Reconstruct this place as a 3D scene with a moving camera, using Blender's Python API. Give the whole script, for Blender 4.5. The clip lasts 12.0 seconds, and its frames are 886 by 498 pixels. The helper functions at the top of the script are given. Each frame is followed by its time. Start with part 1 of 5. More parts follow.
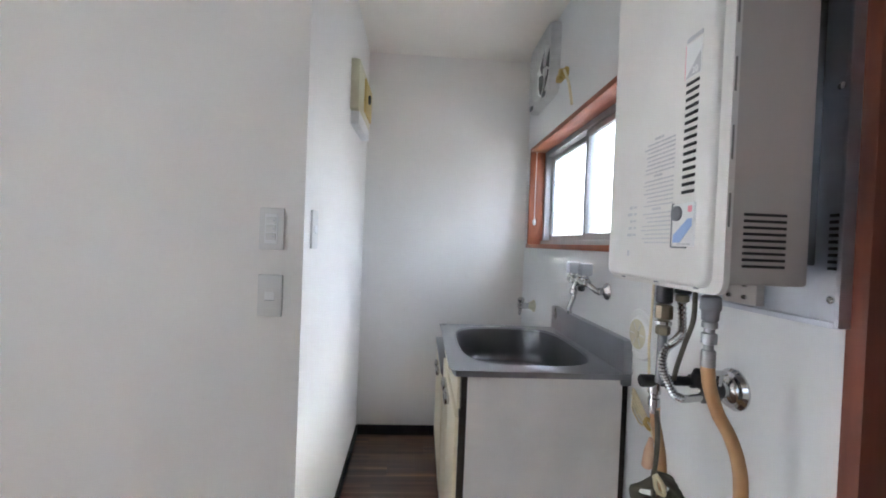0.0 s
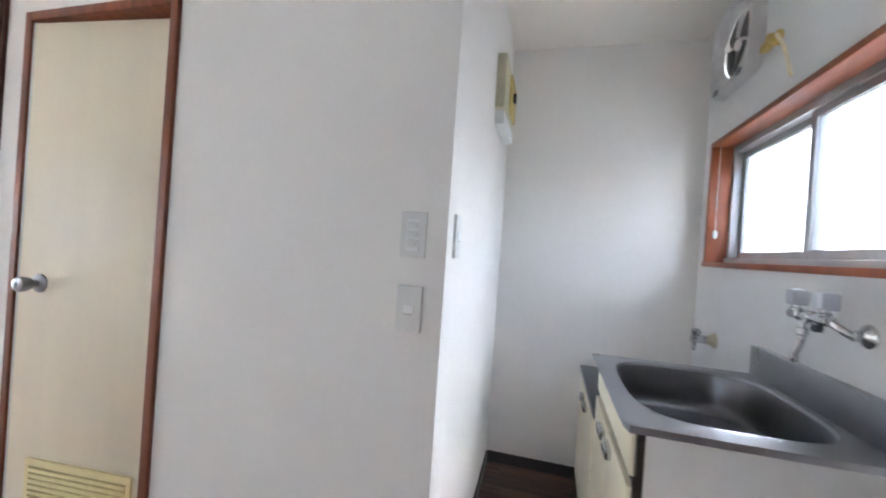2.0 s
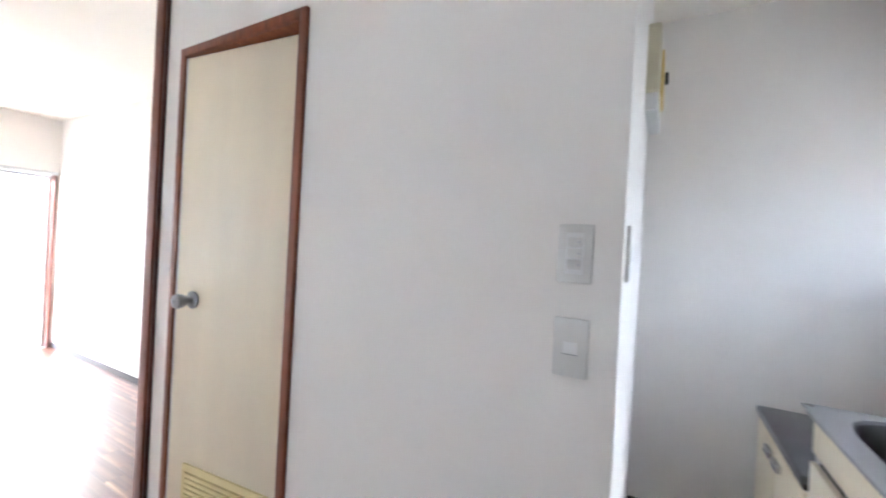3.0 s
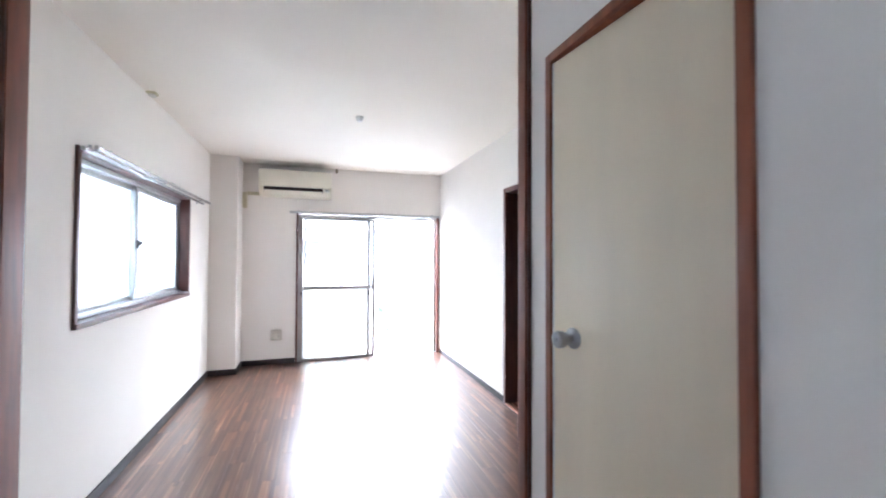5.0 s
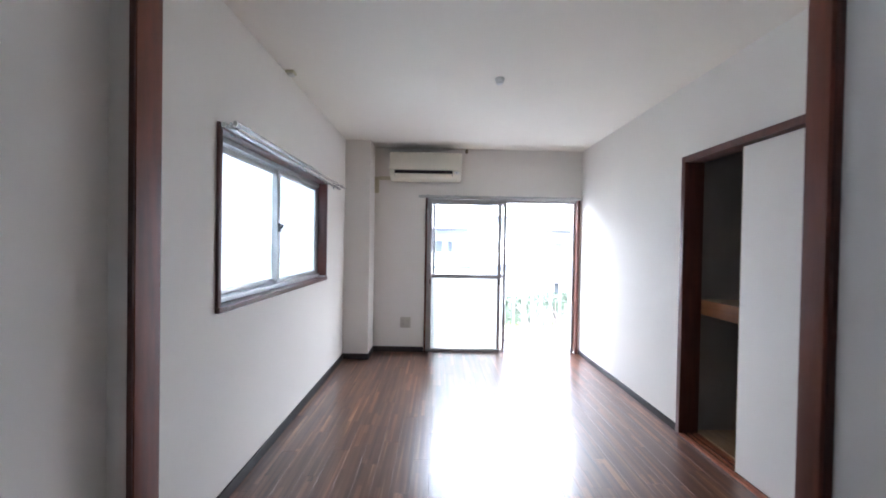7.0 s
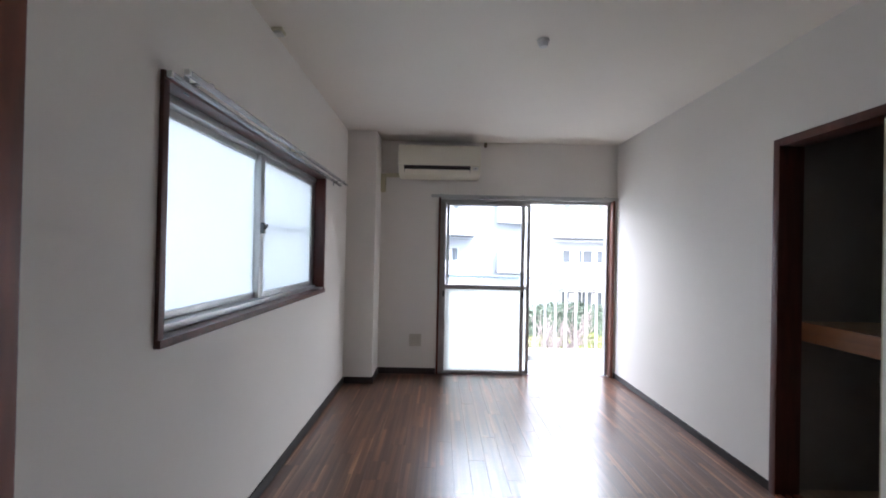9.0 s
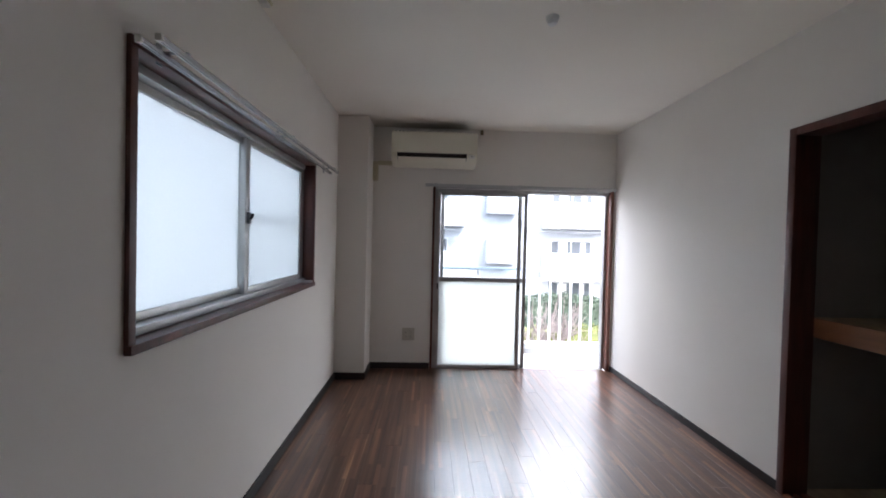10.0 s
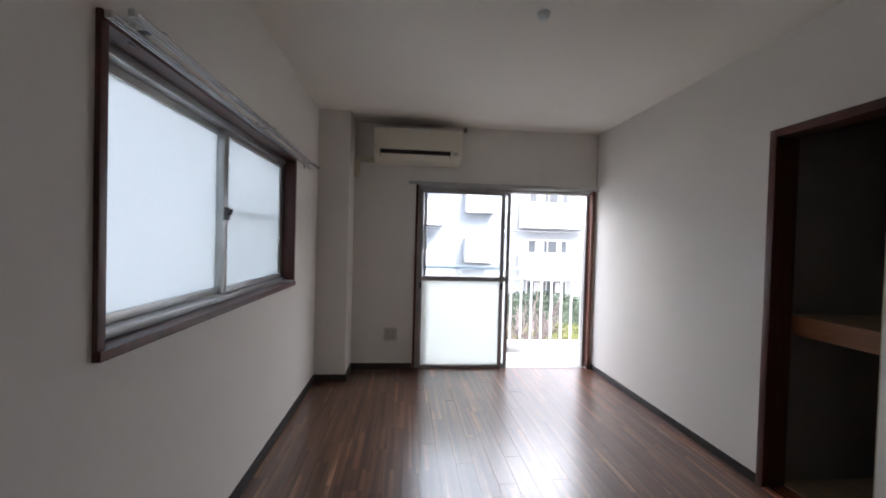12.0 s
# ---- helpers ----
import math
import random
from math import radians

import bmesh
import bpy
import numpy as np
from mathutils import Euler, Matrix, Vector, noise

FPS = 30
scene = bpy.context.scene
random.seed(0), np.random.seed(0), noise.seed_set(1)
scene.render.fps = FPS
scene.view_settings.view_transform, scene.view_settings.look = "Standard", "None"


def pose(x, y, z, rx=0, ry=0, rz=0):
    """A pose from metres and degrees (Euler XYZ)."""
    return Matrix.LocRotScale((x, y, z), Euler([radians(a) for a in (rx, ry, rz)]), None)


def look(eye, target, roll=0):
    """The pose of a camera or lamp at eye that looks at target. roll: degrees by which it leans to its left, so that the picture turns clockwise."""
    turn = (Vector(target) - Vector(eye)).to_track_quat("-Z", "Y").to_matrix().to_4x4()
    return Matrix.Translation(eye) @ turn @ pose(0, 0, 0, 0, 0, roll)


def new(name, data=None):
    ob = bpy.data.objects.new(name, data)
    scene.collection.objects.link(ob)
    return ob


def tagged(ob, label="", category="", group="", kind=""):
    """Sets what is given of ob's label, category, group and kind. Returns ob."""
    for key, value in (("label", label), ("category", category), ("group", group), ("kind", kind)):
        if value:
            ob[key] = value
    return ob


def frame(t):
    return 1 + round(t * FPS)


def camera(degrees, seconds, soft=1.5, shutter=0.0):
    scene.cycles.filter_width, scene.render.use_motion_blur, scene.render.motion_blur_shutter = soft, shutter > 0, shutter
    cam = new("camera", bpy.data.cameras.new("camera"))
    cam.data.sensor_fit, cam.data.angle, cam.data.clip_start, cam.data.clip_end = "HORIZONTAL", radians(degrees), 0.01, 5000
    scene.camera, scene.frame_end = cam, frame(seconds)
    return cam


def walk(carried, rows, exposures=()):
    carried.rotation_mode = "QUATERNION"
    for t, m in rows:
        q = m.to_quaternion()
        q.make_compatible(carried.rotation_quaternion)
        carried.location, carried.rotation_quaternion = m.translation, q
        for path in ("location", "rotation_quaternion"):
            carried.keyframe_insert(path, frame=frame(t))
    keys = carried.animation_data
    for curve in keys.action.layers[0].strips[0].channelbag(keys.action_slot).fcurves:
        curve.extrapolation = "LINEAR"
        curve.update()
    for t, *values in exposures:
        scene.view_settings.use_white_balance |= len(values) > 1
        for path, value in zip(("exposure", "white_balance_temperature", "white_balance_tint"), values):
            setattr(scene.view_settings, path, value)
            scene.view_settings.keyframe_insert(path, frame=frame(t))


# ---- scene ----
cam = camera(96.1, 12.0, soft=1.8, shutter=0.4)
PATH = [
    (0, (0.396, -1.171, 1.268), (0.502, 0.826, 1.239), 2.3),
    (0.5, (0.397, -1.157, 1.262), (0.493, 0.84, 1.231), 2.6),
    (1, (0.409, -1.129, 1.257), (0.332, 0.87, 1.229), 2.8),
    (1.5, (0.384, -1.074, 1.253), (0.081, 0.902, 1.211), 3.6),
    (2, (0.311, -0.978, 1.26), (-0.214, 0.952, 1.257), 4.0),
    (2.5, (0.207, -0.903, 1.286), (-0.478, 0.976, 1.314), 4.1),
    (3, (0.127, -0.844, 1.289), (-0.852, 0.9, 1.278), 3.1),
    (3.5, (0.026, -0.75, 1.291), (-1.268, 0.773, 1.37), 2.1),
    (3.7, (-0.008, -0.732, 1.299), (-1.463, 0.638, 1.373), 2.0),
    (5.3, (-0.396, -0.788, 1.29), (-2.336, -0.301, 1.309), 0.3),
    (5.5, (-0.427, -0.8, 1.285), (-2.386, -0.395, 1.281), 0.5),
    (6, (-0.524, -0.837, 1.273), (-2.514, -0.646, 1.224), 0.8),
    (6.5, (-0.689, -0.835, 1.272), (-2.687, -0.755, 1.225), 0.7),
    (7, (-0.828, -0.85, 1.28), (-2.827, -0.826, 1.255), 1.0),
    (7.5, (-0.954, -0.884, 1.27), (-2.954, -0.871, 1.219), 1.5),
    (7.7, (-1.015, -0.878, 1.266), (-3.015, -0.904, 1.248), 1.4),
    (9.3, (-1.483, -1.008, 1.267), (-3.483, -0.99, 1.279), 1.1),
    (9.5, (-1.518, -1.025, 1.274), (-3.518, -1.002, 1.263), 1.5),
    (10, (-1.552, -1.041, 1.277), (-3.55, -0.968, 1.241), 1.4),
    (10.5, (-1.551, -1.048, 1.27), (-3.546, -0.939, 1.188), 0.8),
    (11, (-1.558, -1.052, 1.272), (-3.552, -0.922, 1.196), 1.0),
    (11.5, (-1.572, -1.069, 1.269), (-3.566, -0.919, 1.215), 1.4),
    (12, (-1.604, -1.098, 1.269), (-3.595, -0.91, 1.232), 1.6),
]
EXPOSURES = [(0.0, 5.72, 6050, 12), (2.0, 5.85, 6000, 12), (3.5, 6.02, 5950, 13), (5.5, 4.88, 5560, 12), (7.5, 4.14, 5620, 12.5), (9.5, 3.2, 5860, 13), (12.0, 2.84, 6080, 14)]
walk(cam, [(t, look(eye, target, roll)) for t, eye, target, roll in PATH], EXPOSURES)

# ---------------------------------------------------------------- light
SUN_ELEVATION, SUN_AZIMUTH = 48.0, 60.0
world = bpy.data.worlds.new("sky")
scene.world = world
world.use_nodes = True
wn = world.node_tree.nodes
wl = world.node_tree.links
sky = wn.new("ShaderNodeTexSky")
sky.sky_type = "NISHITA"
sky.sun_disc = False
sky.sun_elevation = radians(SUN_ELEVATION)
sky.sun_rotation = radians(SUN_AZIMUTH)
sky.air_density = 1.0
sky.dust_density = 4.0
wn["Background"].inputs["Strength"].default_value = 0.15
haze = wn.new("ShaderNodeHueSaturation")  # thin overcast: most of the blue is gone
haze.inputs["Saturation"].default_value = 0.35
wl.new(sky.outputs["Color"], haze.inputs["Color"])
wl.new(haze.outputs["Color"], wn["Background"].inputs["Color"])
sun_data = bpy.data.lights.new("sun", "SUN")
sun_data.energy, sun_data.angle, sun_data.color = 0.95, radians(16), (1.0, 0.99, 0.975)
sun = new("sun", sun_data)
sun.matrix_world = look((20 * math.sin(radians(SUN_AZIMUTH)), 20 * math.cos(radians(SUN_AZIMUTH)), 22), (0, 0, 0))

# added area lamp, unseen above the balcony, boosts the open sky's light indoors
sky_fill = bpy.data.lights.new("balcony_skylight", "AREA")
sky_fill.shape, sky_fill.size, sky_fill.size_y, sky_fill.energy = "RECTANGLE", 3.4, 2.2, 27.0
sky_fill.color = (1.0, 0.985, 0.965)
new("balcony_skylight", sky_fill).matrix_world = look((-6.95, 0.3, 3.02), (-3.7, 0.1, 0.57))

# ---------------------------------------------------------------- materials


def mat(name, base, rough=0.5, metal=0.0, spread=0.08, scale=6.0, bump=0.0, bump_scale=200.0, grain=None, spec=0.5, coat=0.0):
    """Principled surface with large stains, fine grain and relief."""
    m = bpy.data.materials.new(name)
    m.use_nodes = True
    n, l = m.node_tree.nodes, m.node_tree.links
    b = n["Principled BSDF"]
    co = n.new("ShaderNodeTexCoord")
    mp = n.new("ShaderNodeMapping")
    l.new(co.outputs["Object"], mp.inputs["Vector"])
    if grain:
        mp.inputs["Scale"].default_value = grain
    big = n.new("ShaderNodeTexNoise")
    big.inputs["Scale"].default_value = scale
    big.inputs["Detail"].default_value = 6
    l.new(mp.outputs["Vector"], big.inputs["Vector"])
    ramp = n.new("ShaderNodeMapRange")
    ramp.inputs["From Min"].default_value, ramp.inputs["From Max"].default_value = 0.3, 0.7
    ramp.inputs["To Min"].default_value, ramp.inputs["To Max"].default_value = 1 - spread, 1 + spread
    l.new(big.outputs["Fac"], ramp.inputs["Value"])
    mul = n.new("ShaderNodeVectorMath")
    mul.operation = "SCALE"
    mul.inputs[0].default_value = base
    l.new(ramp.outputs["Result"], mul.inputs["Scale"])
    l.new(mul.outputs["Vector"], b.inputs["Base Color"])
    b.inputs["Metallic"].default_value = metal
    b.inputs["Specular IOR Level"].default_value = spec
    b.inputs["Coat Weight"].default_value = coat
    rr = n.new("ShaderNodeMapRange")
    rr.inputs["To Min"].default_value, rr.inputs["To Max"].default_value = max(0.02, rough - 0.07), min(1, rough + 0.07)
    l.new(big.outputs["Fac"], rr.inputs["Value"])
    l.new(rr.outputs["Result"], b.inputs["Roughness"])
    if bump:
        fine = n.new("ShaderNodeTexNoise")
        fine.inputs["Scale"].default_value = bump_scale
        fine.inputs["Detail"].default_value = 3
        l.new(mp.outputs["Vector"], fine.inputs["Vector"])
        bp = n.new("ShaderNodeBump")
        bp.inputs["Strength"].default_value = bump
        bp.inputs["Distance"].default_value = 0.002
        l.new(fine.outputs["Fac"], bp.inputs["Height"])
        l.new(bp.outputs["Normal"], b.inputs["Normal"])
    return m


def floor_wood():
    """Walnut strip flooring; each strip takes its own tone and grain."""
    m = bpy.data.materials.new("walnut_strip")
    m.use_nodes = True
    n, l = m.node_tree.nodes, m.node_tree.links
    b = n["Principled BSDF"]
    co, info = n.new("ShaderNodeTexCoord"), n.new("ShaderNodeObjectInfo")
    off = n.new("ShaderNodeVectorMath")
    off.operation = "MULTIPLY_ADD"
    comb = n.new("ShaderNodeCombineXYZ")
    for k in "XYZ":
        l.new(info.outputs["Random"], comb.inputs[k])
    l.new(comb.outputs["Vector"], off.inputs[0])
    off.inputs[1].default_value = (37.0, 91.0, 13.0)
    l.new(co.outputs["Object"], off.inputs[2])
    mp = n.new("ShaderNodeMapping")
    mp.inputs["Scale"].default_value = (0.4, 18.0, 1.0)
    l.new(off.outputs["Vector"], mp.inputs["Vector"])
    g = n.new("ShaderNodeTexNoise")
    g.inputs["Scale"].default_value, g.inputs["Detail"].default_value, g.inputs["Distortion"].default_value = 2.2, 4, 0.15
    l.new(mp.outputs["Vector"], g.inputs["Vector"])
    ramp = n.new("ShaderNodeValToRGB")
    e = ramp.color_ramp.elements
    e[0].position, e[0].color = 0.3, (0.062, 0.027, 0.016, 1)
    e[1].position, e[1].color = 0.78, (0.34, 0.185, 0.112, 1)
    for at, c in ((0.45, (0.11, 0.047, 0.027, 1)), (0.62, (0.155, 0.071, 0.04, 1))):
        k = e.new(at)
        k.color = c
    l.new(g.outputs["Fac"], ramp.inputs["Fac"])
    tone = n.new("ShaderNodeMapRange")
    tone.inputs["To Min"].default_value, tone.inputs["To Max"].default_value = 0.74, 1.75
    lay = n.new("ShaderNodeTexBrick")  # each board is laid up from four rows of short staves
    lay.offset, lay.squash = 0.41, 1.0
    lay.inputs["Color1"].default_value, lay.inputs["Color2"].default_value = (0, 0, 0, 1), (1, 1, 1, 1)
    lay.inputs["Scale"].default_value, lay.inputs["Mortar Size"].default_value, lay.inputs["Bias"].default_value = 1.0, 0.0, 0.0
    lay.inputs["Brick Width"].default_value, lay.inputs["Row Height"].default_value = 0.43, 0.025
    shift = n.new("ShaderNodeVectorMath")
    shift.operation = "MULTIPLY_ADD"
    l.new(comb.outputs["Vector"], shift.inputs[0])
    shift.inputs[1].default_value = (53.0, 0.0, 0.0)
    stave = n.new("ShaderNodeVectorMath")
    stave.inputs[1].default_value = (20.0, 34 * 0.025 + 0.05, 0.0)
    l.new(co.outputs["Object"], stave.inputs[0])
    l.new(stave.outputs["Vector"], shift.inputs[2])
    l.new(shift.outputs["Vector"], lay.inputs["Vector"])
    pale = n.new("ShaderNodeValToRGB")  # a few staves of pale sapwood among the dark
    q = pale.color_ramp.elements
    q[0].position, q[0].color = 0.0, (0.0, 0.0, 0.0, 1)
    q[1].position, q[1].color = 1.0, (1.0, 1.0, 1.0, 1)
    k = q.new(0.8)
    k.color = (0.33, 0.33, 0.33, 1)
    l.new(lay.outputs["Color"], pale.inputs["Fac"])
    l.new(pale.outputs["Color"], tone.inputs["Value"])
    mul = n.new("ShaderNodeVectorMath")
    mul.operation = "SCALE"
    l.new(ramp.outputs["Color"], mul.inputs[0])
    l.new(tone.outputs["Result"], mul.inputs["Scale"])
    l.new(mul.outputs["Vector"], b.inputs["Base Color"])
    big = n.new("ShaderNodeTexNoise")
    big.inputs["Scale"].default_value = 3.0
    l.new(off.outputs["Vector"], big.inputs["Vector"])
    rr = n.new("ShaderNodeMapRange")
    rr.inputs["To Min"].default_value, rr.inputs["To Max"].default_value = 0.26, 0.35
    l.new(big.outputs["Fac"], rr.inputs["Value"])
    l.new(rr.outputs["Result"], b.inputs["Roughness"])
    b.inputs["Specular IOR Level"].default_value = 0.5
    b.inputs["Coat Weight"].default_value, b.inputs["Coat Roughness"].default_value, b.inputs["Coat IOR"].default_value = 0.9, 0.26, 1.6
    bp = n.new("ShaderNodeBump")
    bp.inputs["Strength"].default_value, bp.inputs["Distance"].default_value = 0.04, 0.0005
    l.new(g.outputs["Fac"], bp.inputs["Height"])
    wave = n.new("ShaderNodeTexNoise")  # the lacquer lies a little uneven
    wave.inputs["Scale"].default_value = 7.0
    l.new(off.outputs["Vector"], wave.inputs["Vector"])
    lacquer = n.new("ShaderNodeBump")
    lacquer.inputs["Strength"].default_value, lacquer.inputs["Distance"].default_value = 0.12, 0.006
    l.new(wave.outputs["Fac"], lacquer.inputs["Height"])
    l.new(bp.outputs["Normal"], lacquer.inputs["Normal"])
    l.new(lacquer.outputs["Normal"], b.inputs["Normal"])
    l.new(lacquer.outputs["Normal"], b.inputs["Coat Normal"])
    return m


def frosted(name, tint, forward=0.0, rough=0.5):
    """Figured glass that scatters the daylight behind it."""
    m = bpy.data.materials.new(name)
    m.use_nodes = True
    n, l = m.node_tree.nodes, m.node_tree.links
    n.remove(n["Principled BSDF"])
    tr, gl, mix = n.new("ShaderNodeBsdfTranslucent"), n.new("ShaderNodeBsdfGlossy"), n.new("ShaderNodeMixShader")
    tex, rp = n.new("ShaderNodeTexNoise"), n.new("ShaderNodeMapRange")
    co = n.new("ShaderNodeTexCoord")
    tex.inputs["Scale"].default_value = 160
    l.new(co.outputs["Object"], tex.inputs["Vector"])
    rp.inputs["To Min"].default_value, rp.inputs["To Max"].default_value = 0.92, 1.06
    l.new(tex.outputs["Fac"], rp.inputs["Value"])
    sc = n.new("ShaderNodeVectorMath")
    sc.operation = "SCALE"
    sc.inputs[0].default_value = tint
    l.new(rp.outputs["Result"], sc.inputs["Scale"])
    l.new(sc.outputs["Vector"], tr.inputs["Color"])
    gl.inputs["Roughness"].default_value = 0.3
    mix.inputs["Fac"].default_value = 0.06
    body = tr
    if forward:  # part of the light goes on ahead, only blurred
        fw, body = n.new("ShaderNodeBsdfRefraction"), n.new("ShaderNodeMixShader")
        fw.inputs["IOR"].default_value, fw.inputs["Roughness"].default_value = 1.12, rough
        fw.inputs["Color"].default_value = (0.9, 0.95, 1.0, 1)
        body.inputs["Fac"].default_value = forward
        l.new(tr.outputs[0], body.inputs[1])
        l.new(fw.outputs[0], body.inputs[2])
    l.new(body.outputs[0], mix.inputs[1])
    l.new(gl.outputs[0], mix.inputs[2])
    l.new(mix.outputs[0], n["Material Output"].inputs["Surface"])
    return m


def clear_glass(name):
    m = bpy.data.materials.new(name)
    m.use_nodes = True
    n, l = m.node_tree.nodes, m.node_tree.links
    n.remove(n["Principled BSDF"])
    tp, gl, mix, fr = n.new("ShaderNodeBsdfTransparent"), n.new("ShaderNodeBsdfGlossy"), n.new("ShaderNodeMixShader"), n.new("ShaderNodeFresnel")
    tp.inputs["Color"].default_value = (0.93, 0.945, 0.955, 1)
    gl.inputs["Roughness"].default_value = 0.02
    fr.inputs["IOR"].default_value = 1.45
    l.new(fr.outputs[0], mix.inputs["Fac"])
    l.new(tp.outputs[0], mix.inputs[1])
    l.new(gl.outputs[0], mix.inputs[2])
    l.new(mix.outputs[0], n["Material Output"].inputs["Surface"])
    return m


WALLPAPER = mat("white_wallpaper", (0.83, 0.797, 0.745), 0.75, spread=0.018, scale=2.0, bump=0.35, bump_scale=420)
CEILING = mat("white_ceiling_paper", (0.88, 0.835, 0.755), 0.85, spread=0.02, scale=1.6, bump=0.3, bump_scale=300)
KITCHEN_PANEL = mat("kitchen_wall_panel", (0.73, 0.735, 0.72), 0.4, spread=0.03, scale=3.0, bump=0.08, bump_scale=90)
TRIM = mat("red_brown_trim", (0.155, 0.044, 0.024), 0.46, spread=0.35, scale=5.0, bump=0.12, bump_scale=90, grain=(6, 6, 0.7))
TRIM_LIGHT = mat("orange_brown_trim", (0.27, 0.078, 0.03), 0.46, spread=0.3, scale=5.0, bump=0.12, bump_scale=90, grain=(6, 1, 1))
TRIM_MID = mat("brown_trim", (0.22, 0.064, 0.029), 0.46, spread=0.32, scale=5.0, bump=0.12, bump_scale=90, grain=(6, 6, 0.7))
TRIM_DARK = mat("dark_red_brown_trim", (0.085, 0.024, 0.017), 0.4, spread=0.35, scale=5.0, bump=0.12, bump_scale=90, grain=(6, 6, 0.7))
BASE = mat("dark_skirting", (0.026, 0.022, 0.022), 0.5, spread=0.15)
FLOOR = floor_wood()
GROUT = mat("floor_bed", (0.06, 0.035, 0.025), 0.8)
ALU = mat("aluminium", (0.42, 0.42, 0.42), 0.42, metal=0.8, spread=0.12, scale=9, bump=0.05)
ALU_GREY = mat("satin_aluminium", (0.5, 0.5, 0.49), 0.34, metal=0.6, spread=0.1, scale=9)
ALU_WHITE = mat("pale_aluminium", (0.62, 0.62, 0.6), 0.35, metal=0.5, spread=0.08, scale=9)
RAIL_SILVER = mat("bright_aluminium", (0.72, 0.73, 0.75), 0.22, metal=0.7, spread=0.06, scale=9)
BRONZE = mat("bronze_anodised", (0.4, 0.385, 0.375), 0.45, metal=0.4, spread=0.15)
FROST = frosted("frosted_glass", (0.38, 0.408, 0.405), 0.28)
# tint lowered to hold back light from the unseen kitchen window
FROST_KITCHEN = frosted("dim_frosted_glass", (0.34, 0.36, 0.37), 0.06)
# low tint, strong forward share: steers the sink window's light across the alcove
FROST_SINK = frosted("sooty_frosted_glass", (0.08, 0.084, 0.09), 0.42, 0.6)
FROST_DOOR = frosted("frosted_door_glass", (0.84, 0.85, 0.835))
GLASS = clear_glass("clear_glass")
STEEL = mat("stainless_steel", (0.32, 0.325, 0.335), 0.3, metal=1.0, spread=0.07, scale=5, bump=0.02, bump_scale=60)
# about half as bright as the rim's steel
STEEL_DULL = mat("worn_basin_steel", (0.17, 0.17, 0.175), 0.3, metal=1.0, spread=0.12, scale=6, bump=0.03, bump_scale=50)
PLATE = mat("satin_steel_plate", (0.56, 0.58, 0.62), 0.42, metal=1.0, spread=0.12, scale=9, bump=0.06, bump_scale=40)
CHROME = mat("chrome", (0.58, 0.58, 0.585), 0.12, metal=1.0, spread=0.15, scale=30)
GUNMETAL = mat("dark_gunmetal", (0.07, 0.07, 0.075), 0.4, metal=0.7, spread=0.2, scale=30)
BRASS = mat("dull_brass", (0.24, 0.2, 0.14), 0.35, metal=1.0, spread=0.2, scale=40)
CREAM = mat("cream_laminate", (0.78, 0.7, 0.52), 0.35, spread=0.06, scale=4, bump=0.03)
CABINET_SIDE = mat("pale_side_panel", (0.76, 0.73, 0.69), 0.5, spread=0.07, scale=5, bump=0.08, bump_scale=40)
DARK_EDGE = mat("dark_brown_edge", (0.03, 0.018, 0.014), 0.5, spread=0.2)
DOOR = mat("beige_door_board", (0.79, 0.7, 0.53), 0.4, spread=0.05, scale=3, bump=0.06, bump_scale=60, grain=(2, 2, 0.4))
LOUVRE = mat("cream_yellow_plastic", (0.8, 0.68, 0.36), 0.4, spread=0.05)
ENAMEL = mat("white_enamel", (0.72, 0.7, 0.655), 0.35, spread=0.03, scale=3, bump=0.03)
# case colour: darker and browner than the front cover
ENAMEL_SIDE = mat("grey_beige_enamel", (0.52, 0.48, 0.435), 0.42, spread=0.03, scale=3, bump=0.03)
PLASTIC = mat("white_plastic", (0.76, 0.76, 0.74), 0.4, spread=0.03, scale=8)
PLASTIC_GREY = mat("grey_white_plastic", (0.67, 0.66, 0.62), 0.42, spread=0.04, scale=8)
PLASTIC_OLD = mat("yellowed_plastic", (0.6, 0.56, 0.4), 0.45, spread=0.08, scale=12)
AGED = mat("aged_socket_plastic", (0.56, 0.52, 0.44), 0.45, spread=0.05, scale=8)
YELLOW = mat("yellow_plastic", (0.56, 0.4, 0.12), 0.45, spread=0.08, scale=12)
BLACK = mat("black_plastic", (0.012, 0.012, 0.012), 0.4, spread=0.2)
GREY = mat("grey_plastic", (0.2, 0.21, 0.22), 0.5, spread=0.1)
SLOT = mat("shaded_slot", (0.24, 0.23, 0.21), 0.6)
PRINT = mat("grey_print", (0.54, 0.54, 0.54), 0.6)
BLUE = mat("blue_print", (0.35, 0.5, 0.75), 0.4)
PINK = mat("pink_print", (0.85, 0.3, 0.36), 0.4)
HOSE = mat("tan_rubber_hose", (0.45, 0.255, 0.12), 0.5, spread=0.1, scale=20)
CORD = mat("cream_cord", (0.75, 0.66, 0.44), 0.6, spread=0.1, scale=30)
CABLE = mat("dark_cable", (0.1, 0.085, 0.06), 0.5, spread=0.2, scale=30)
PEACH = mat("peach_rubber", (0.75, 0.5, 0.33), 0.5)
ACRYLIC = mat("frosted_acrylic", (0.64, 0.65, 0.7), 0.25, spread=0.05)
PLY = mat("plywood", (0.42, 0.31, 0.2), 0.6, spread=0.15, scale=6, bump=0.1, grain=(0.6, 5, 1))
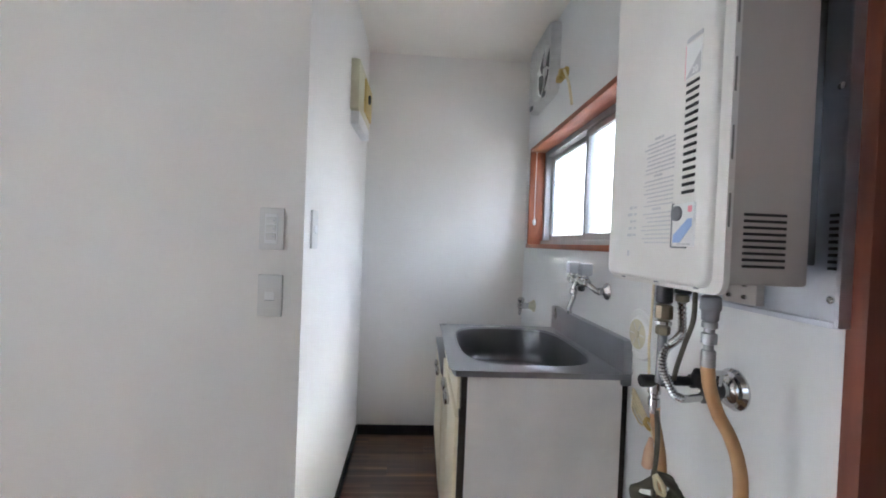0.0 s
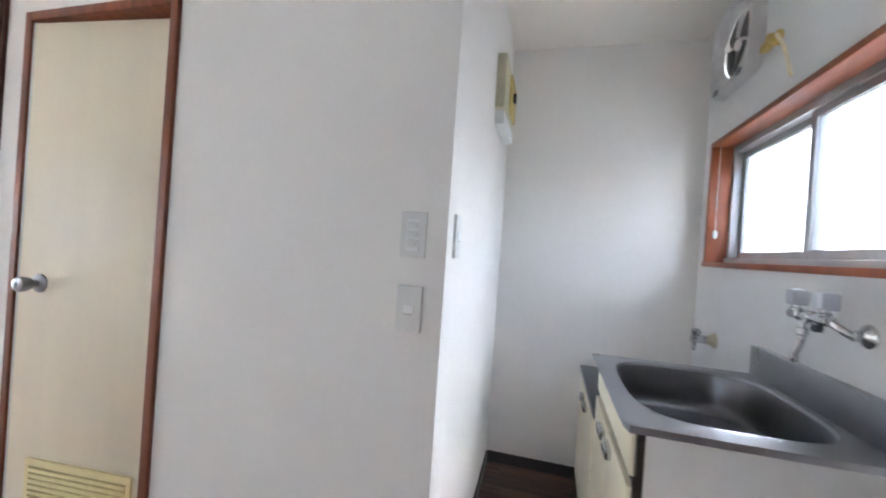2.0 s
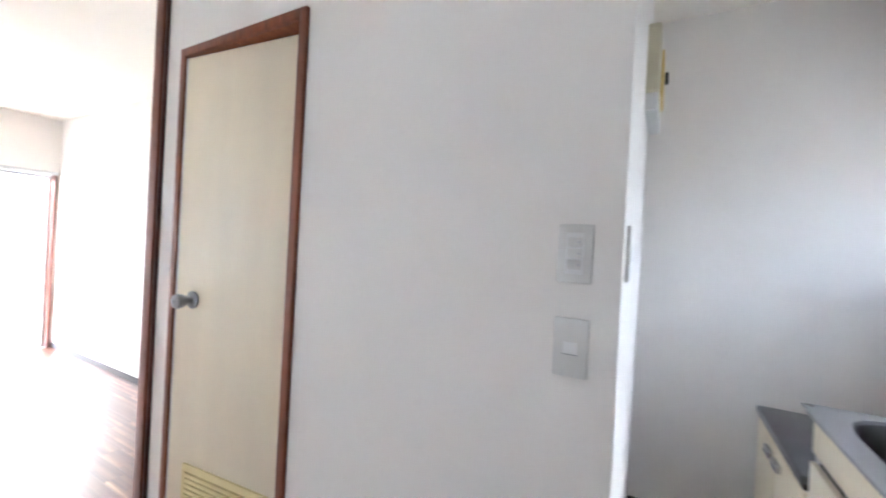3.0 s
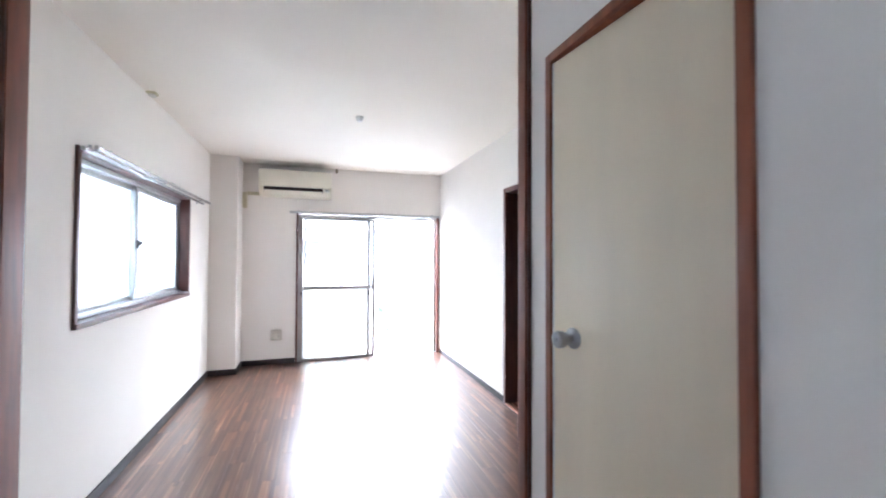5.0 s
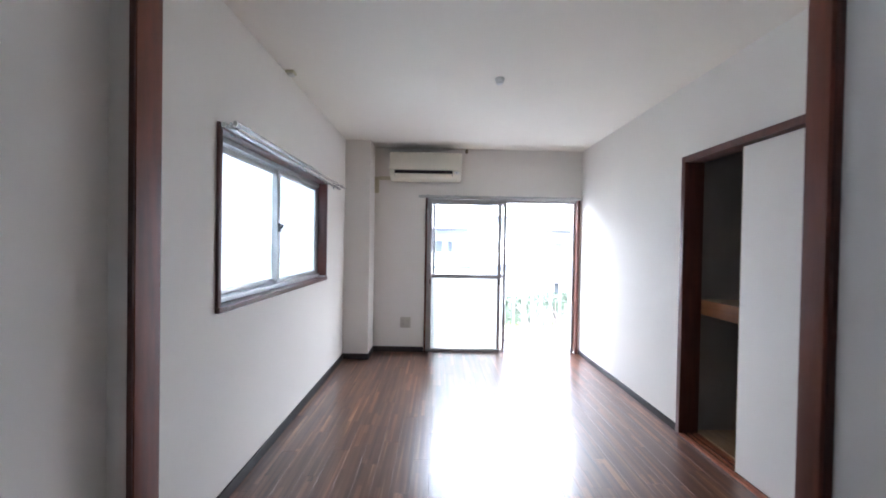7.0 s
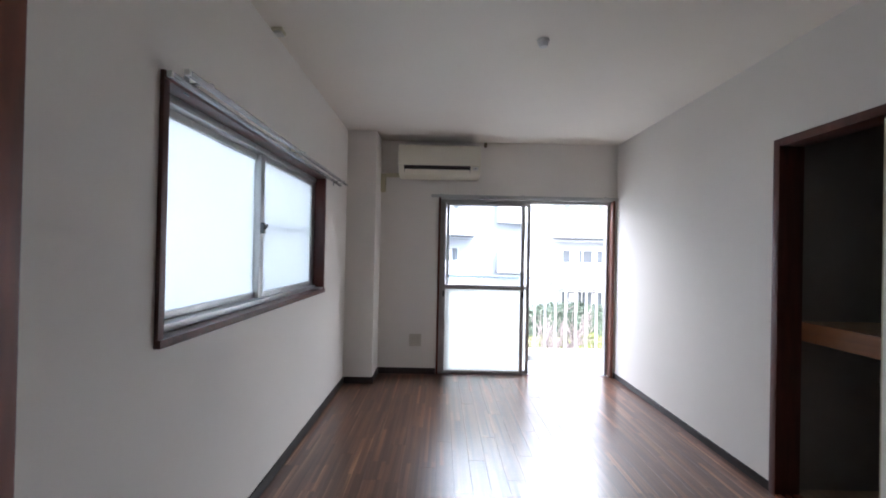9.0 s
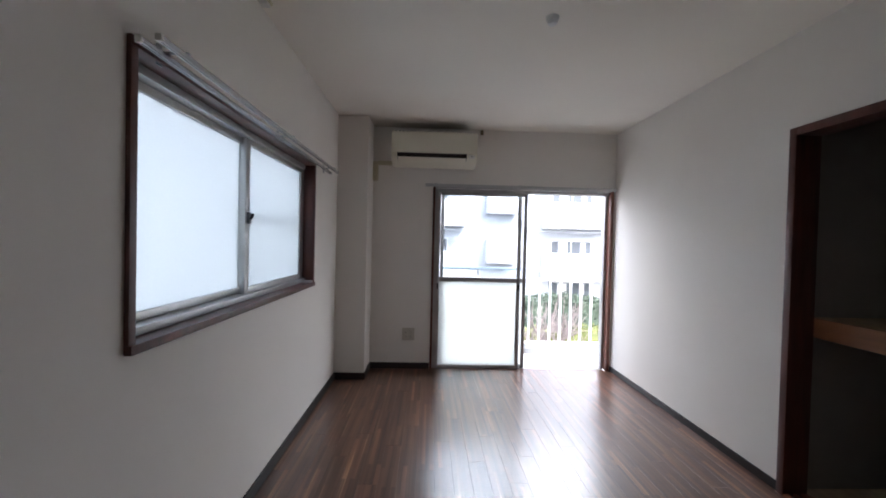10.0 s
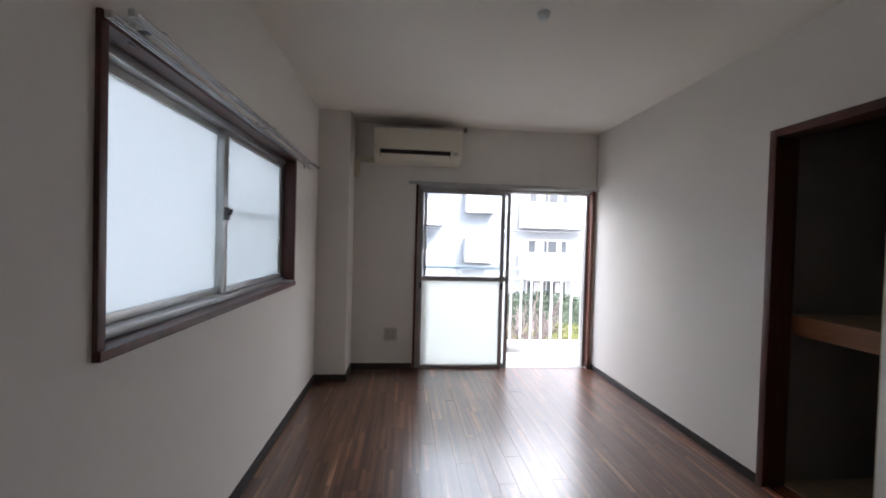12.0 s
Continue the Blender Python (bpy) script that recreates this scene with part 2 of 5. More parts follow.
# closet shelf and boards: part of the closet's shade is in these colours
SHELF_WOOD = mat("shelf_timber", (0.22, 0.09, 0.035), 0.5, spread=0.2, scale=6, bump=0.1, grain=(0.6, 5, 5))
CLOSET_PAPER = mat("grey_closet_board", (0.3, 0.275, 0.25), 0.8, spread=0.06, scale=4, bump=0.1)
CONCRETE = mat("concrete", (0.68, 0.68, 0.66), 0.8, spread=0.1, scale=3, bump=0.3, bump_scale=60)
# kerb concrete greyed for the shade on its inner face
KERB = mat("weathered_concrete", (0.3, 0.3, 0.29), 0.85, spread=0.2, scale=4, bump=0.3, bump_scale=60)
RENDER_WHITE = mat("white_render", (0.58, 0.58, 0.59), 0.8, spread=0.06, scale=0.6, bump=0.1, bump_scale=30)
RENDER_GREY = mat("grey_render", (0.42, 0.44, 0.47), 0.8, spread=0.06, scale=0.6, bump=0.1, bump_scale=30)
# far panes lifted in colour for the haze over the view
WINDOW_DARK = mat("window_pane_far", (0.13, 0.145, 0.16), 0.08, spread=0.2, scale=0.5)
RAIL_WHITE = mat("white_painted_rail", (0.78, 0.79, 0.8), 0.4, spread=0.04)
RAIL_BLUE = mat("pale_blue_rail", (0.45, 0.55, 0.62), 0.4, spread=0.05)
# leaf colours greyed for the glare that veils the planting
LEAF = mat("hedge_leaf", (0.065, 0.088, 0.058), 0.55, spread=0.35, scale=3)
LEAF_YELLOW = mat("yellow_green_leaf", (0.17, 0.185, 0.06), 0.55, spread=0.3, scale=3)
BARK = mat("pale_bark", (0.34, 0.28, 0.26), 0.8, spread=0.2, scale=10)
SOIL = mat("ground_soil", (0.2, 0.18, 0.15), 0.9, spread=0.3, scale=0.8, bump=0.5, bump_scale=8)
ASPHALT = mat("asphalt", (0.06, 0.06, 0.06), 0.85, spread=0.15, scale=1, bump=0.4, bump_scale=40)

# ---------------------------------------------------------------- mesh helpers


def add_box(bm, x0, x1, y0, y1, z0, z1, bevel=0.0):
    x0, x1 = min(x0, x1), max(x0, x1)
    y0, y1 = min(y0, y1), max(y0, y1)
    z0, z1 = min(z0, z1), max(z0, z1)
    r = bmesh.ops.create_cube(bm, size=1.0)
    for v in r["verts"]:
        v.co = Vector(((x0 + x1) / 2 + v.co.x * (x1 - x0), (y0 + y1) / 2 + v.co.y * (y1 - y0), (z0 + z1) / 2 + v.co.z * (z1 - z0)))
    if bevel:
        edges = {e for v in r["verts"] for e in v.link_edges}
        bmesh.ops.bevel(bm, geom=list(edges), offset=bevel, segments=2, profile=0.6, affect="EDGES")


def box(x0, x1, y0, y1, z0, z1, bevel=0.0):
    bm = bmesh.new()
    add_box(bm, x0, x1, y0, y1, z0, z1, bevel)
    return bm


def boxes(rows, bevel=0.0):
    bm = bmesh.new()
    for r in rows:
        add_box(bm, *r, bevel=bevel)
    return bm


def add_rod(bm, a, b, r, r2=None, n=16):
    """A round bar from a to b."""
    a, b = Vector(a), Vector(b)
    d = b - a
    m = Matrix.Translation((a + b) / 2) @ d.to_track_quat("Z", "Y").to_matrix().to_4x4()
    bmesh.ops.create_cone(bm, cap_ends=True, segments=n, radius1=r, radius2=r if r2 is None else r2, depth=d.length, matrix=m)


def rod(a, b, r, r2=None, n=16):
    bm = bmesh.new()
    add_rod(bm, a, b, r, r2, n)
    return bm


def add_lathe(bm, origin, axis, profile, n=24):
    """Turned body: profile rows (distance along axis, radius)."""
    axis = Vector(axis).normalized()
    side = axis.cross(Vector((0.31, 0.17, 0.94)) if abs(axis.z) < 0.8 else Vector((1, 0, 0))).normalized()
    q = Matrix((side, axis.cross(side), axis)).transposed()
    rings = []
    for d, r in profile:
        ring = []
        for i in range(n):
            a = 2 * math.pi * i / n
            ring.append(bm.verts.new(Vector(origin) + q @ Vector((max(r, 0.0002) * math.cos(a), max(r, 0.0002) * math.sin(a), d))))
        rings.append(ring)
    for p, q2 in zip(rings, rings[1:]):
        for i in range(n):
            bm.faces.new((p[i], p[(i + 1) % n], q2[(i + 1) % n], q2[i]))
    bm.faces.new(list(reversed(rings[0])))
    bm.faces.new(rings[-1])


def lathe(origin, axis, profile, n=24):
    bm = bmesh.new()
    add_lathe(bm, origin, axis, profile, n)
    return bm


def smooth_path(points, steps=8):
    pts = [Vector(p) for p in points]
    pts = [pts[0] * 2 - pts[1], *pts, pts[-1] * 2 - pts[-2]]
    out = []
    for i in range(1, len(pts) - 2):
        for k in range(steps):
            t = k / steps
            p0, p1, p2, p3 = pts[i - 1:i + 3]
            out.append(0.5 * (2 * p1 + (p2 - p0) * t + (2 * p0 - 5 * p1 + 4 * p2 - p3) * t * t + (3 * p1 - p0 - 3 * p2 + p3) * t ** 3))
    out.append(pts[-2])
    return out


def add_tube(bm, points, r, steps=8, n=12, ribs=0.0):
    """A hose along a smooth line; ribs: depth of its corrugation."""
    path = smooth_path(points, steps)
    rings, up = [], Vector((0.3, 0.9, 0.2)).normalized()
    for i, p in enumerate(path):
        d = (path[min(i + 1, len(path) - 1)] - path[max(i - 1, 0)]).normalized()
        side = d.cross(up)
        if side.length < 0.05:
            side = d.cross(Vector((1, 0, 0)))
        side.normalize()
        top = side.cross(d).normalized()
        up = top
        rr = r + (ribs if i % 2 else -ribs)
        rings.append([bm.verts.new(p + rr * (math.cos(2 * math.pi * k / n) * side + math.sin(2 * math.pi * k / n) * top)) for k in range(n)])
    for a, b in zip(rings, rings[1:]):
        for i in range(n):
            bm.faces.new((a[i], a[(i + 1) % n], b[(i + 1) % n], b[i]))
    bm.faces.new(list(reversed(rings[0])))
    bm.faces.new(rings[-1])


def tube(points, r, steps=8, n=12, ribs=0.0):
    bm = bmesh.new()
    add_tube(bm, points, r, steps, n, ribs)
    return bm


def prism(profile, y0, y1):
    """Profile of (x, z) rows drawn out along y."""
    bm = bmesh.new()
    a = [bm.verts.new((x, y0, z)) for x, z in profile]
    b = [bm.verts.new((x, y1, z)) for x, z in profile]
    n = len(profile)
    for i in range(n):
        bm.faces.new((a[i], a[(i + 1) % n], b[(i + 1) % n], b[i]))
    bm.faces.new(list(reversed(a)))
    bm.faces.new(b)
    bmesh.ops.recalc_face_normals(bm, faces=bm.faces)
    return bm


def mesh_of(name, bm, material, smooth=True):
    bmesh.ops.recalc_face_normals(bm, faces=bm.faces)
    me = bpy.data.meshes.new(name)
    bm.to_mesh(me)
    bm.free()
    me.materials.append(material)
    if smooth:
        me.shade_smooth()
        me.set_sharp_from_angle(angle=radians(35))
    return me


def part(name, bm, material, parent, label=""):
    ob = new(name, mesh_of(name, bm, material))
    ob.parent = parent
    if label:
        ob["label"] = label
    return ob


def thing(name, label, category, at=(0, 0, 0), group=""):
    ob = new(name)
    ob.location = at
    ob.empty_display_size = 0.1
    return tagged(ob, label, category, group)


def solid(name, bm, material, label, category, group=""):
    return tagged(new(name, mesh_of(name, bm, material)), label, category, group)


def setting(name, bm, material, label, category):
    return tagged(new(name, mesh_of(name, bm, material)), label, category, kind="structure")


# ---------------------------------------------------------------- plan
WEST, EAST, SOUTH, NORTH, FAR = -5.53, 1.075, -1.88, 0.838, 1.443
CEIL, CEIL_SINK, T = 2.4, 2.482, 0.15
PART_X = -1.69


def wall_x(name, x0, x1, y0, y1, z1, holes, material, label):
    """A wall that runs along y, with openings (y0, y1, z0, z1) in order."""
    rows, y = [], y0
    for a, b, c, d in holes:
        a, b, c, d = a - 0.012, b + 0.012, c - 0.012 if c else 0, d + 0.012
        rows.append((x0, x1, y, a, 0, z1))
        if c > 0:
            rows.append((x0, x1, a, b, 0, c))
        rows.append((x0, x1, a, b, d, z1))
        y = b
    rows.append((x0, x1, y, y1, 0, z1))
    return setting(name, boxes(rows), material, label, "wall")


def wall_y(name, y0, y1, x0, x1, z1, holes, material, label):
    rows, x = [], x0
    for a, b, c, d in holes:
        a, b, c, d = a - 0.012, b + 0.012, c - 0.012 if c else 0, d + 0.012
        rows.append((x, a, y0, y1, 0, z1))
        if c > 0:
            rows.append((a, b, y0, y1, 0, c))
        rows.append((a, b, y0, y1, d, z1))
        x = b
    rows.append((x, x1, y0, y1, 0, z1))
    return setting(name, boxes(rows), material, label, "wall")


WIN1 = (-4.45, -2.71, 0.965, 1.8)
WIN2 = (-1.42, 0.32, 0.965, 1.8)
BALCONY = (-0.985, 0.79, 0.0, 1.815)
CLOSET = (-3.53, -1.93, 0.0, 1.865)
SINKWIN = (0.06, 1.32, 1.285, 1.865)
ENTRY = (-1.5, -0.62, 0.0, 2.0)
DOORWAY = (-1.515, -0.885, 0.0, 1.965)
FANHOLE = (0.955, 1.265, 2.13, 2.43)

wall_y("wall_south", SOUTH - T, SOUTH, WEST - T, EAST + T, 2.55, [WIN1, WIN2], WALLPAPER, "white wallpapered long wall with frosted windows")
wall_x("wall_west", WEST - T, WEST, SOUTH, NORTH + 0.1, 2.55, [BALCONY], WALLPAPER, "white wallpapered wall round the balcony door")
wall_y("wall_north", NORTH, NORTH + 0.1, WEST, PART_X + 0.09, 2.55, [CLOSET], WALLPAPER, "white wallpapered wall with a closet opening")
wall_x("wall_partition", PART_X, PART_X + 0.09, 0.0, NORTH, 2.55, [], WALLPAPER, "white wallpapered partition end wall")
wall_y("wall_lavatory", 0.0, 0.1, PART_X + 0.09, -0.05, 2.55, [DOORWAY], WALLPAPER, "white wallpapered wall with a beige door")
setting("wall_east", boxes([
    (EAST, EAST + T, SOUTH, (ENTRY[0] - 0.012), 0, 2.6), (EAST, EAST + T, (ENTRY[0] - 0.012), (ENTRY[1] + 0.012), (ENTRY[3] + 0.012), 2.6), (EAST, EAST + T, (ENTRY[1] + 0.012), (SINKWIN[0] - 0.012), 0, 2.6),
    (EAST, EAST + T, (SINKWIN[0] - 0.012), (SINKWIN[1] + 0.012), 0, (SINKWIN[2] - 0.012)), (EAST, EAST + T, (SINKWIN[0] - 0.012), (SINKWIN[1] + 0.012), (SINKWIN[3] + 0.012), FANHOLE[2]),
    (EAST, EAST + T, (SINKWIN[0] - 0.012), FANHOLE[0], FANHOLE[2], FANHOLE[3]), (EAST, EAST + T, FANHOLE[1], (SINKWIN[1] + 0.012), FANHOLE[2], FANHOLE[3]),
    (EAST, EAST + T, (SINKWIN[0] - 0.012), (SINKWIN[1] + 0.012), FANHOLE[3], 2.6), (EAST, EAST + T, (SINKWIN[1] + 0.012), FAR, 0, 2.6)]), KITCHEN_PANEL, "white kitchen wall with a small window", "wall")
wall_y("wall_alcove", FAR, FAR + 0.12, -0.2, EAST + T, 2.6, [], WALLPAPER, "white wallpapered back wall of the kitchen alcove")
bm = bmesh.new()
corners = [(-0.05, 0.0), (0.054, 0.0), (0.012, FAR), (-0.1, FAR)]
lo = [bm.verts.new((x, y, 0)) for x, y in corners]
hi = [bm.verts.new((x, y, 2.6)) for x, y in corners]
for i in range(4):
    bm.faces.new((lo[i], lo[(i + 1) % 4], hi[(i + 1) % 4], hi[i]))
bm.faces.new(lo), bm.faces.new(hi)
setting("wall_alcove_side", bm, WALLPAPER, "white wallpapered side wall of the kitchen alcove", "wall")
setting("wall_lavatory_back", boxes([(PART_X + 0.09, -0.05, 0.93, 1.0, 0, 2.55)]), WALLPAPER, "plain white lavatory wall", "wall")
setting("pillar", boxes([(WEST, -5.2, SOUTH, -1.605, 0, CEIL)]), WALLPAPER, "white wallpapered square corner pillar", "pillar")
setting("wall_stub", box(-2.185, -2.082, SOUTH, -1.815, 0, CEIL), WALLPAPER, "short white wall stub at the room opening", "wall")
setting("ceiling", boxes([(WEST - T, EAST + T, SOUTH - T, 0.0, CEIL, 2.6), (WEST - T, PART_X + 0.1, 0.0, NORTH + 0.1, CEIL, 2.6)]), CEILING, "plain white papered ceiling", "ceiling")
setting("ceiling_alcove", box(-0.2, EAST + T, 0.0, FAR + 0.1, CEIL_SINK, 2.62), CEILING, "plain white ceiling over the kitchen alcove", "ceiling")
setting("ceiling_lavatory", box(PART_X + 0.1, -0.2, 0.0, 1.0, 2.5, 2.62), CEILING, "plain white ceiling", "ceiling")

# skirting
SK = 0.062
for name, row in (
    ("baseboard_south", (WEST, -2.185, SOUTH, SOUTH + 0.01, 0, SK)),
    ("baseboard_south_kitchen", (-2.082, EAST, SOUTH, SOUTH + 0.01, 0, SK)),
    ("baseboard_west", (WEST, WEST + 0.01, -1.605, -1.01, 0, SK)),
    ("baseboard_pillar", (-5.2, -5.19, SOUTH + 0.01, -1.595, 0, SK)),
    ("baseboard_pillar_side", (WEST + 0.01, -5.2, -1.605, -1.595, 0, SK)),
    ("baseboard_north", (WEST, -3.572, NORTH - 0.007, NORTH, 0, 0.052)),
    ("baseboard_alcove", (0.02, EAST, FAR - 0.01, FAR, 0, SK)),
    ("baseboard_lavatory", (-0.86, 0.05, -0.01, 0.0, 0, SK)),
):
    setting(name, box(*row, bevel=0.002), BASE, "dark brown vinyl skirting board", "skirting")
bm = bmesh.new()
p = [(0.054, 0.0), (0.064, 0.0), (0.022, FAR - 0.01), (0.012, FAR - 0.01)]
lo = [bm.verts.new((x, y, 0)) for x, y in p]
hi = [bm.verts.new((x, y, SK)) for x, y in p]
for i in range(4):
    bm.faces.new((lo[i], lo[(i + 1) % 4], hi[(i + 1) % 4], hi[i]))
bm.faces.new(lo), bm.faces.new(hi)
setting("baseboard_alcove_side", bm, BASE, "dark brown vinyl skirting board", "skirting")

# jambs of the opening between kitchen and living room
post = thing("door_jamb", "red-brown wooden jamb post standing floor to ceiling", "jamb", (PART_X, 0, 0), group="opening jambs")
part("post", box(-0.034, 0.022, -0.024, -0.001, 0, CEIL, 0.002), TRIM, post)
part("stop_strip", box(0.022, 0.03, -0.014, -0.001, 0, CEIL, 0.001), TRIM_DARK, post, "dark narrow stop strip")
post = thing("door_jamb", "dark red-brown wooden jamb board on the wall stub", "jamb", (-2.125, -1.8, 0), group="opening jambs")
part("post", box(-0.068, 0.046, -0.014, 0.008, 0, CEIL, 0.002), TRIM, post)
part("stop_strip", box(0.046, 0.053, -0.012, 0.004, 0, CEIL, 0.001), TRIM_DARK, post, "dark narrow stop strip")

# ---------------------------------------------------------------- windows


def sash(parent, name, x0, x1, y, z0, z1, glass, mid=None, metal=None, along="x", w=0.032, t=0.024, label=""):
    """A glazed sash in the plane y (along x) or x (along y), as one part with frame bars and panes."""
    metal = metal or ALU

    def b(a0, a1, c0, c1, thick, bev=0.002):
        return (a0, a1, y - thick / 2, y + thick / 2, c0, c1) if along == "x" else (y - thick / 2, y + thick / 2, a0, a1, c0, c1)

    s = part(name, boxes([b(x0, x0 + w, z0, z1, t), b(x1 - w, x1, z0, z1, t), b(x0 + w, x1 - w, z0, z0 + 0.03, t), b(x0 + w, x1 - w, z1 - 0.03, z1, t)], 0.002), metal, parent, label)
    if mid:
        part("mid_rail", box(*b(x0 + w, x1 - w, mid - 0.022, mid + 0.022, t + 0.004), bevel=0.002), metal, s)
        lower = part("pane", box(*b(x0 + w, x1 - w, z0 + 0.03, mid - 0.022, 0.005)), glass[0], s, "frosted pane")
        upper = part("pane", box(*b(x0 + w, x1 - w, mid + 0.022, z1 - 0.03, 0.005)), glass[1], s, "clear pane")
        upper.visible_shadow = False
    else:
        part("pane", box(*b(x0 + w, x1 - w, z0 + 0.03, z1 - 0.03, 0.005)), glass[0], s, "frosted pane")
    return s


def frosted_window(name, win, trim, glass):
    """A two-sash frosted sliding window in the south wall with a timber casing."""
    x0, x1, z0, z1 = win
    y = SOUTH
    w = tagged(new(name), "frosted two-sash sliding window in a brown wooden casing", "window", kind="structure")
    f = 0.028
    part("casing", boxes([(x0 - f, x1 + f, y - 0.1, y + 0.014, z1, z1 + f), (x0 - f, x1 + f, y - 0.1, y + 0.022, z0 - f, z0), (x0 - f, x0, y - 0.1, y + 0.014, z0, z1), (x1, x1 + f, y - 0.1, y + 0.014, z0, z1)], 0.002), trim, w)
    part("window_frame", boxes([(x0, x1, y - 0.14, y - 0.055, z1 - 0.03, z1 - 0.001), (x0, x1, y - 0.14, y - 0.045, z0 + 0.001, z0 + 0.028), (x0, x0 + 0.01, y - 0.14, y - 0.064, z0 + 0.028, z1 - 0.03), (x1 - 0.01, x1, y - 0.14, y - 0.064, z0 + 0.028, z1 - 0.03)], 0.002), ALU, w, "aluminium track frame")
    m = (x0 + x1) / 2
    sash(w, "sash", m - 0.03, x1 - 0.011, y - 0.108, z0 + 0.03, z1 - 0.032, [glass], w=0.045, metal=ALU_GREY)
    sash(w, "sash", x0 + 0.011, m + 0.025, y - 0.08, z0 + 0.03, z1 - 0.032, [glass], w=0.046, metal=ALU_GREY)
    lock = part("crescent_lock", box(m - 0.016, m + 0.014, y - 0.068, y - 0.054, 1.343, 1.402, 0.004), GREY, w, "grey crescent latch")
    part("latch_lever", tube([(m + 0.002, y - 0.055, 1.37), (m + 0.006, y - 0.044, 1.375), (m + 0.002, y - 0.04, 1.393)], 0.006, 6, 10), GUNMETAL, lock)
    part("screen_rail", box(x0 + 0.03, m, y - 0.15, y - 0.136, 1.385, 1.405), ALU, w, "insect-screen rail behind the glass")
    part("corner_block", box(x0 + 0.001, x0 + 0.075, y - 0.06, y + 0.012, z0, z0 + 0.012, 0.003), ALU_WHITE, w, "small white plastic sill block")
    return w


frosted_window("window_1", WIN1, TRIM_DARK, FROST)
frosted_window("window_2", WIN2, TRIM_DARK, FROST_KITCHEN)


def curtain_rail(x0, x1, z):
    """A double curtain rail on three wall brackets."""
    r = thing("curtain_rail", "silver double curtain rail on wall brackets above the window", "curtain rail", (x0, SOUTH, z), group="curtain rails")
    n = x1 - x0
    for y, dz in ((0.03, 0.0), (0.085, 0.006)):
        part("track", boxes([(0, n, y - 0.008, y + 0.008, dz - 0.001, dz + 0.009), (0, n, y - 0.008, y - 0.0035, dz - 0.009, dz - 0.001), (0, n, y + 0.0035, y + 0.008, dz - 0.009, dz - 0.001)], 0.0025), RAIL_SILVER, r)
        for x in (-0.004, n + 0.004):
            part("end_cap", box(x - 0.006, x + 0.006, y - 0.009, y + 0.009, dz - 0.01, dz + 0.0105, 0.003), PLASTIC_GREY, r)
    for x in (0.12, n / 2, n - 0.12):
        part("bracket", boxes([(x - 0.012, x + 0.012, 0, 0.004, -0.02, 0.045), (x - 0.008, x + 0.008, 0.003, 0.094, 0.016, 0.021), (x - 0.008, x + 0.008, 0.026, 0.034, 0.009, 0.017)], 0.001), GREY, r)
    return r


curtain_rail(-4.84, -2.69, 1.814)
curtain_rail(-1.7, 0.5, 1.83)

# kitchen window in the east wall
w = tagged(new("window_3"), "small frosted sliding window in an orange-brown wooden casing", "window", kind="structure")
y0, y1, z0, z1 = SINKWIN
X = EAST
f = 0.024
part("casing", boxes([(X - 0.012, X + 0.085, y0 - f, y1 + f, z1, z1 + f), (X - 0.018, X + 0.085, y0 - f, y1 + f, z0 - f, z0), (X - 0.012, X + 0.085, y0 - f, y0, z0, z1), (X - 0.012, X + 0.085, y1, y1 + f, z0, z1)], 0.002), TRIM_LIGHT, w)
# frame and sashes in the darker aluminium: their backlit shade is in the colour
part("window_frame", boxes([(X + 0.08, X + 0.149, y0, y1, z1 - 0.03, z1 - 0.001), (X + 0.07, X + 0.149, y0, y1, z0 + 0.001, z0 + 0.024), (X + 0.08, X + 0.149, y0, y0 + 0.022, z0 + 0.024, z1 - 0.03), (X + 0.08, X + 0.149, y1 - 0.022, y1, z0 + 0.024, z1 - 0.03)], 0.002), ALU, w, "aluminium track frame")
m = (y0 + y1) / 2
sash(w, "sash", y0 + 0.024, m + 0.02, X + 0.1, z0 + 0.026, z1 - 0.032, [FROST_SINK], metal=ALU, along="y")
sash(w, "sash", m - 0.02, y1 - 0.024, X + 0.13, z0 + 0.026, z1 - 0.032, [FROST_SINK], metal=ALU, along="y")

# balcony door in the west wall
b = tagged(new("balcony_door"), "aluminium sliding balcony door slid half open", "door", kind="structure")
y0, y1, z0, z1 = BALCONY
X = WEST
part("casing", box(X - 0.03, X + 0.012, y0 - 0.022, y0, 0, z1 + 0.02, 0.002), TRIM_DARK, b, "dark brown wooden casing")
part("casing", box(X - 0.06, X + 0.012, y1, y1 + 0.03, 0, z1 + 0.02, 0.002), TRIM, b, "red-brown wooden casing")
part("head_casing", box(X - 0.03, X + 0.012, y0, y1, z1, z1 + 0.02, 0.002), BRONZE, b, "grey-brown metal head strip")
part("track_frame", boxes([(X - 0.13, X - 0.031, y0, y1, z1 - 0.028, z1 - 0.001), (X - 0.14, X - 0.036, y0, y1, -0.03, -0.004), (X - 0.13, X - 0.031, y0, y0 + 0.025, -0.004, z1 - 0.028), (X - 0.13, X - 0.061, y1 - 0.025, y1, -0.004, z1 - 0.028)], 0.002), BRONZE, b, "aluminium track frame")
# added strip keeps the floor dark up to the sash, over the bright track
part("threshold", box(X - 0.0355, X - 0.004, y0, y1, -0.03, -0.001, 0.001), TRIM_DARK, b, "added dark brown strip in place of the floor's edge")
part("screw_cap", boxes([(X - 0.01, X + 0.006, y1 - 0.002, y1 + 0.034, 0, 0.05)], 0.003), BLACK, b, "black corner stop")
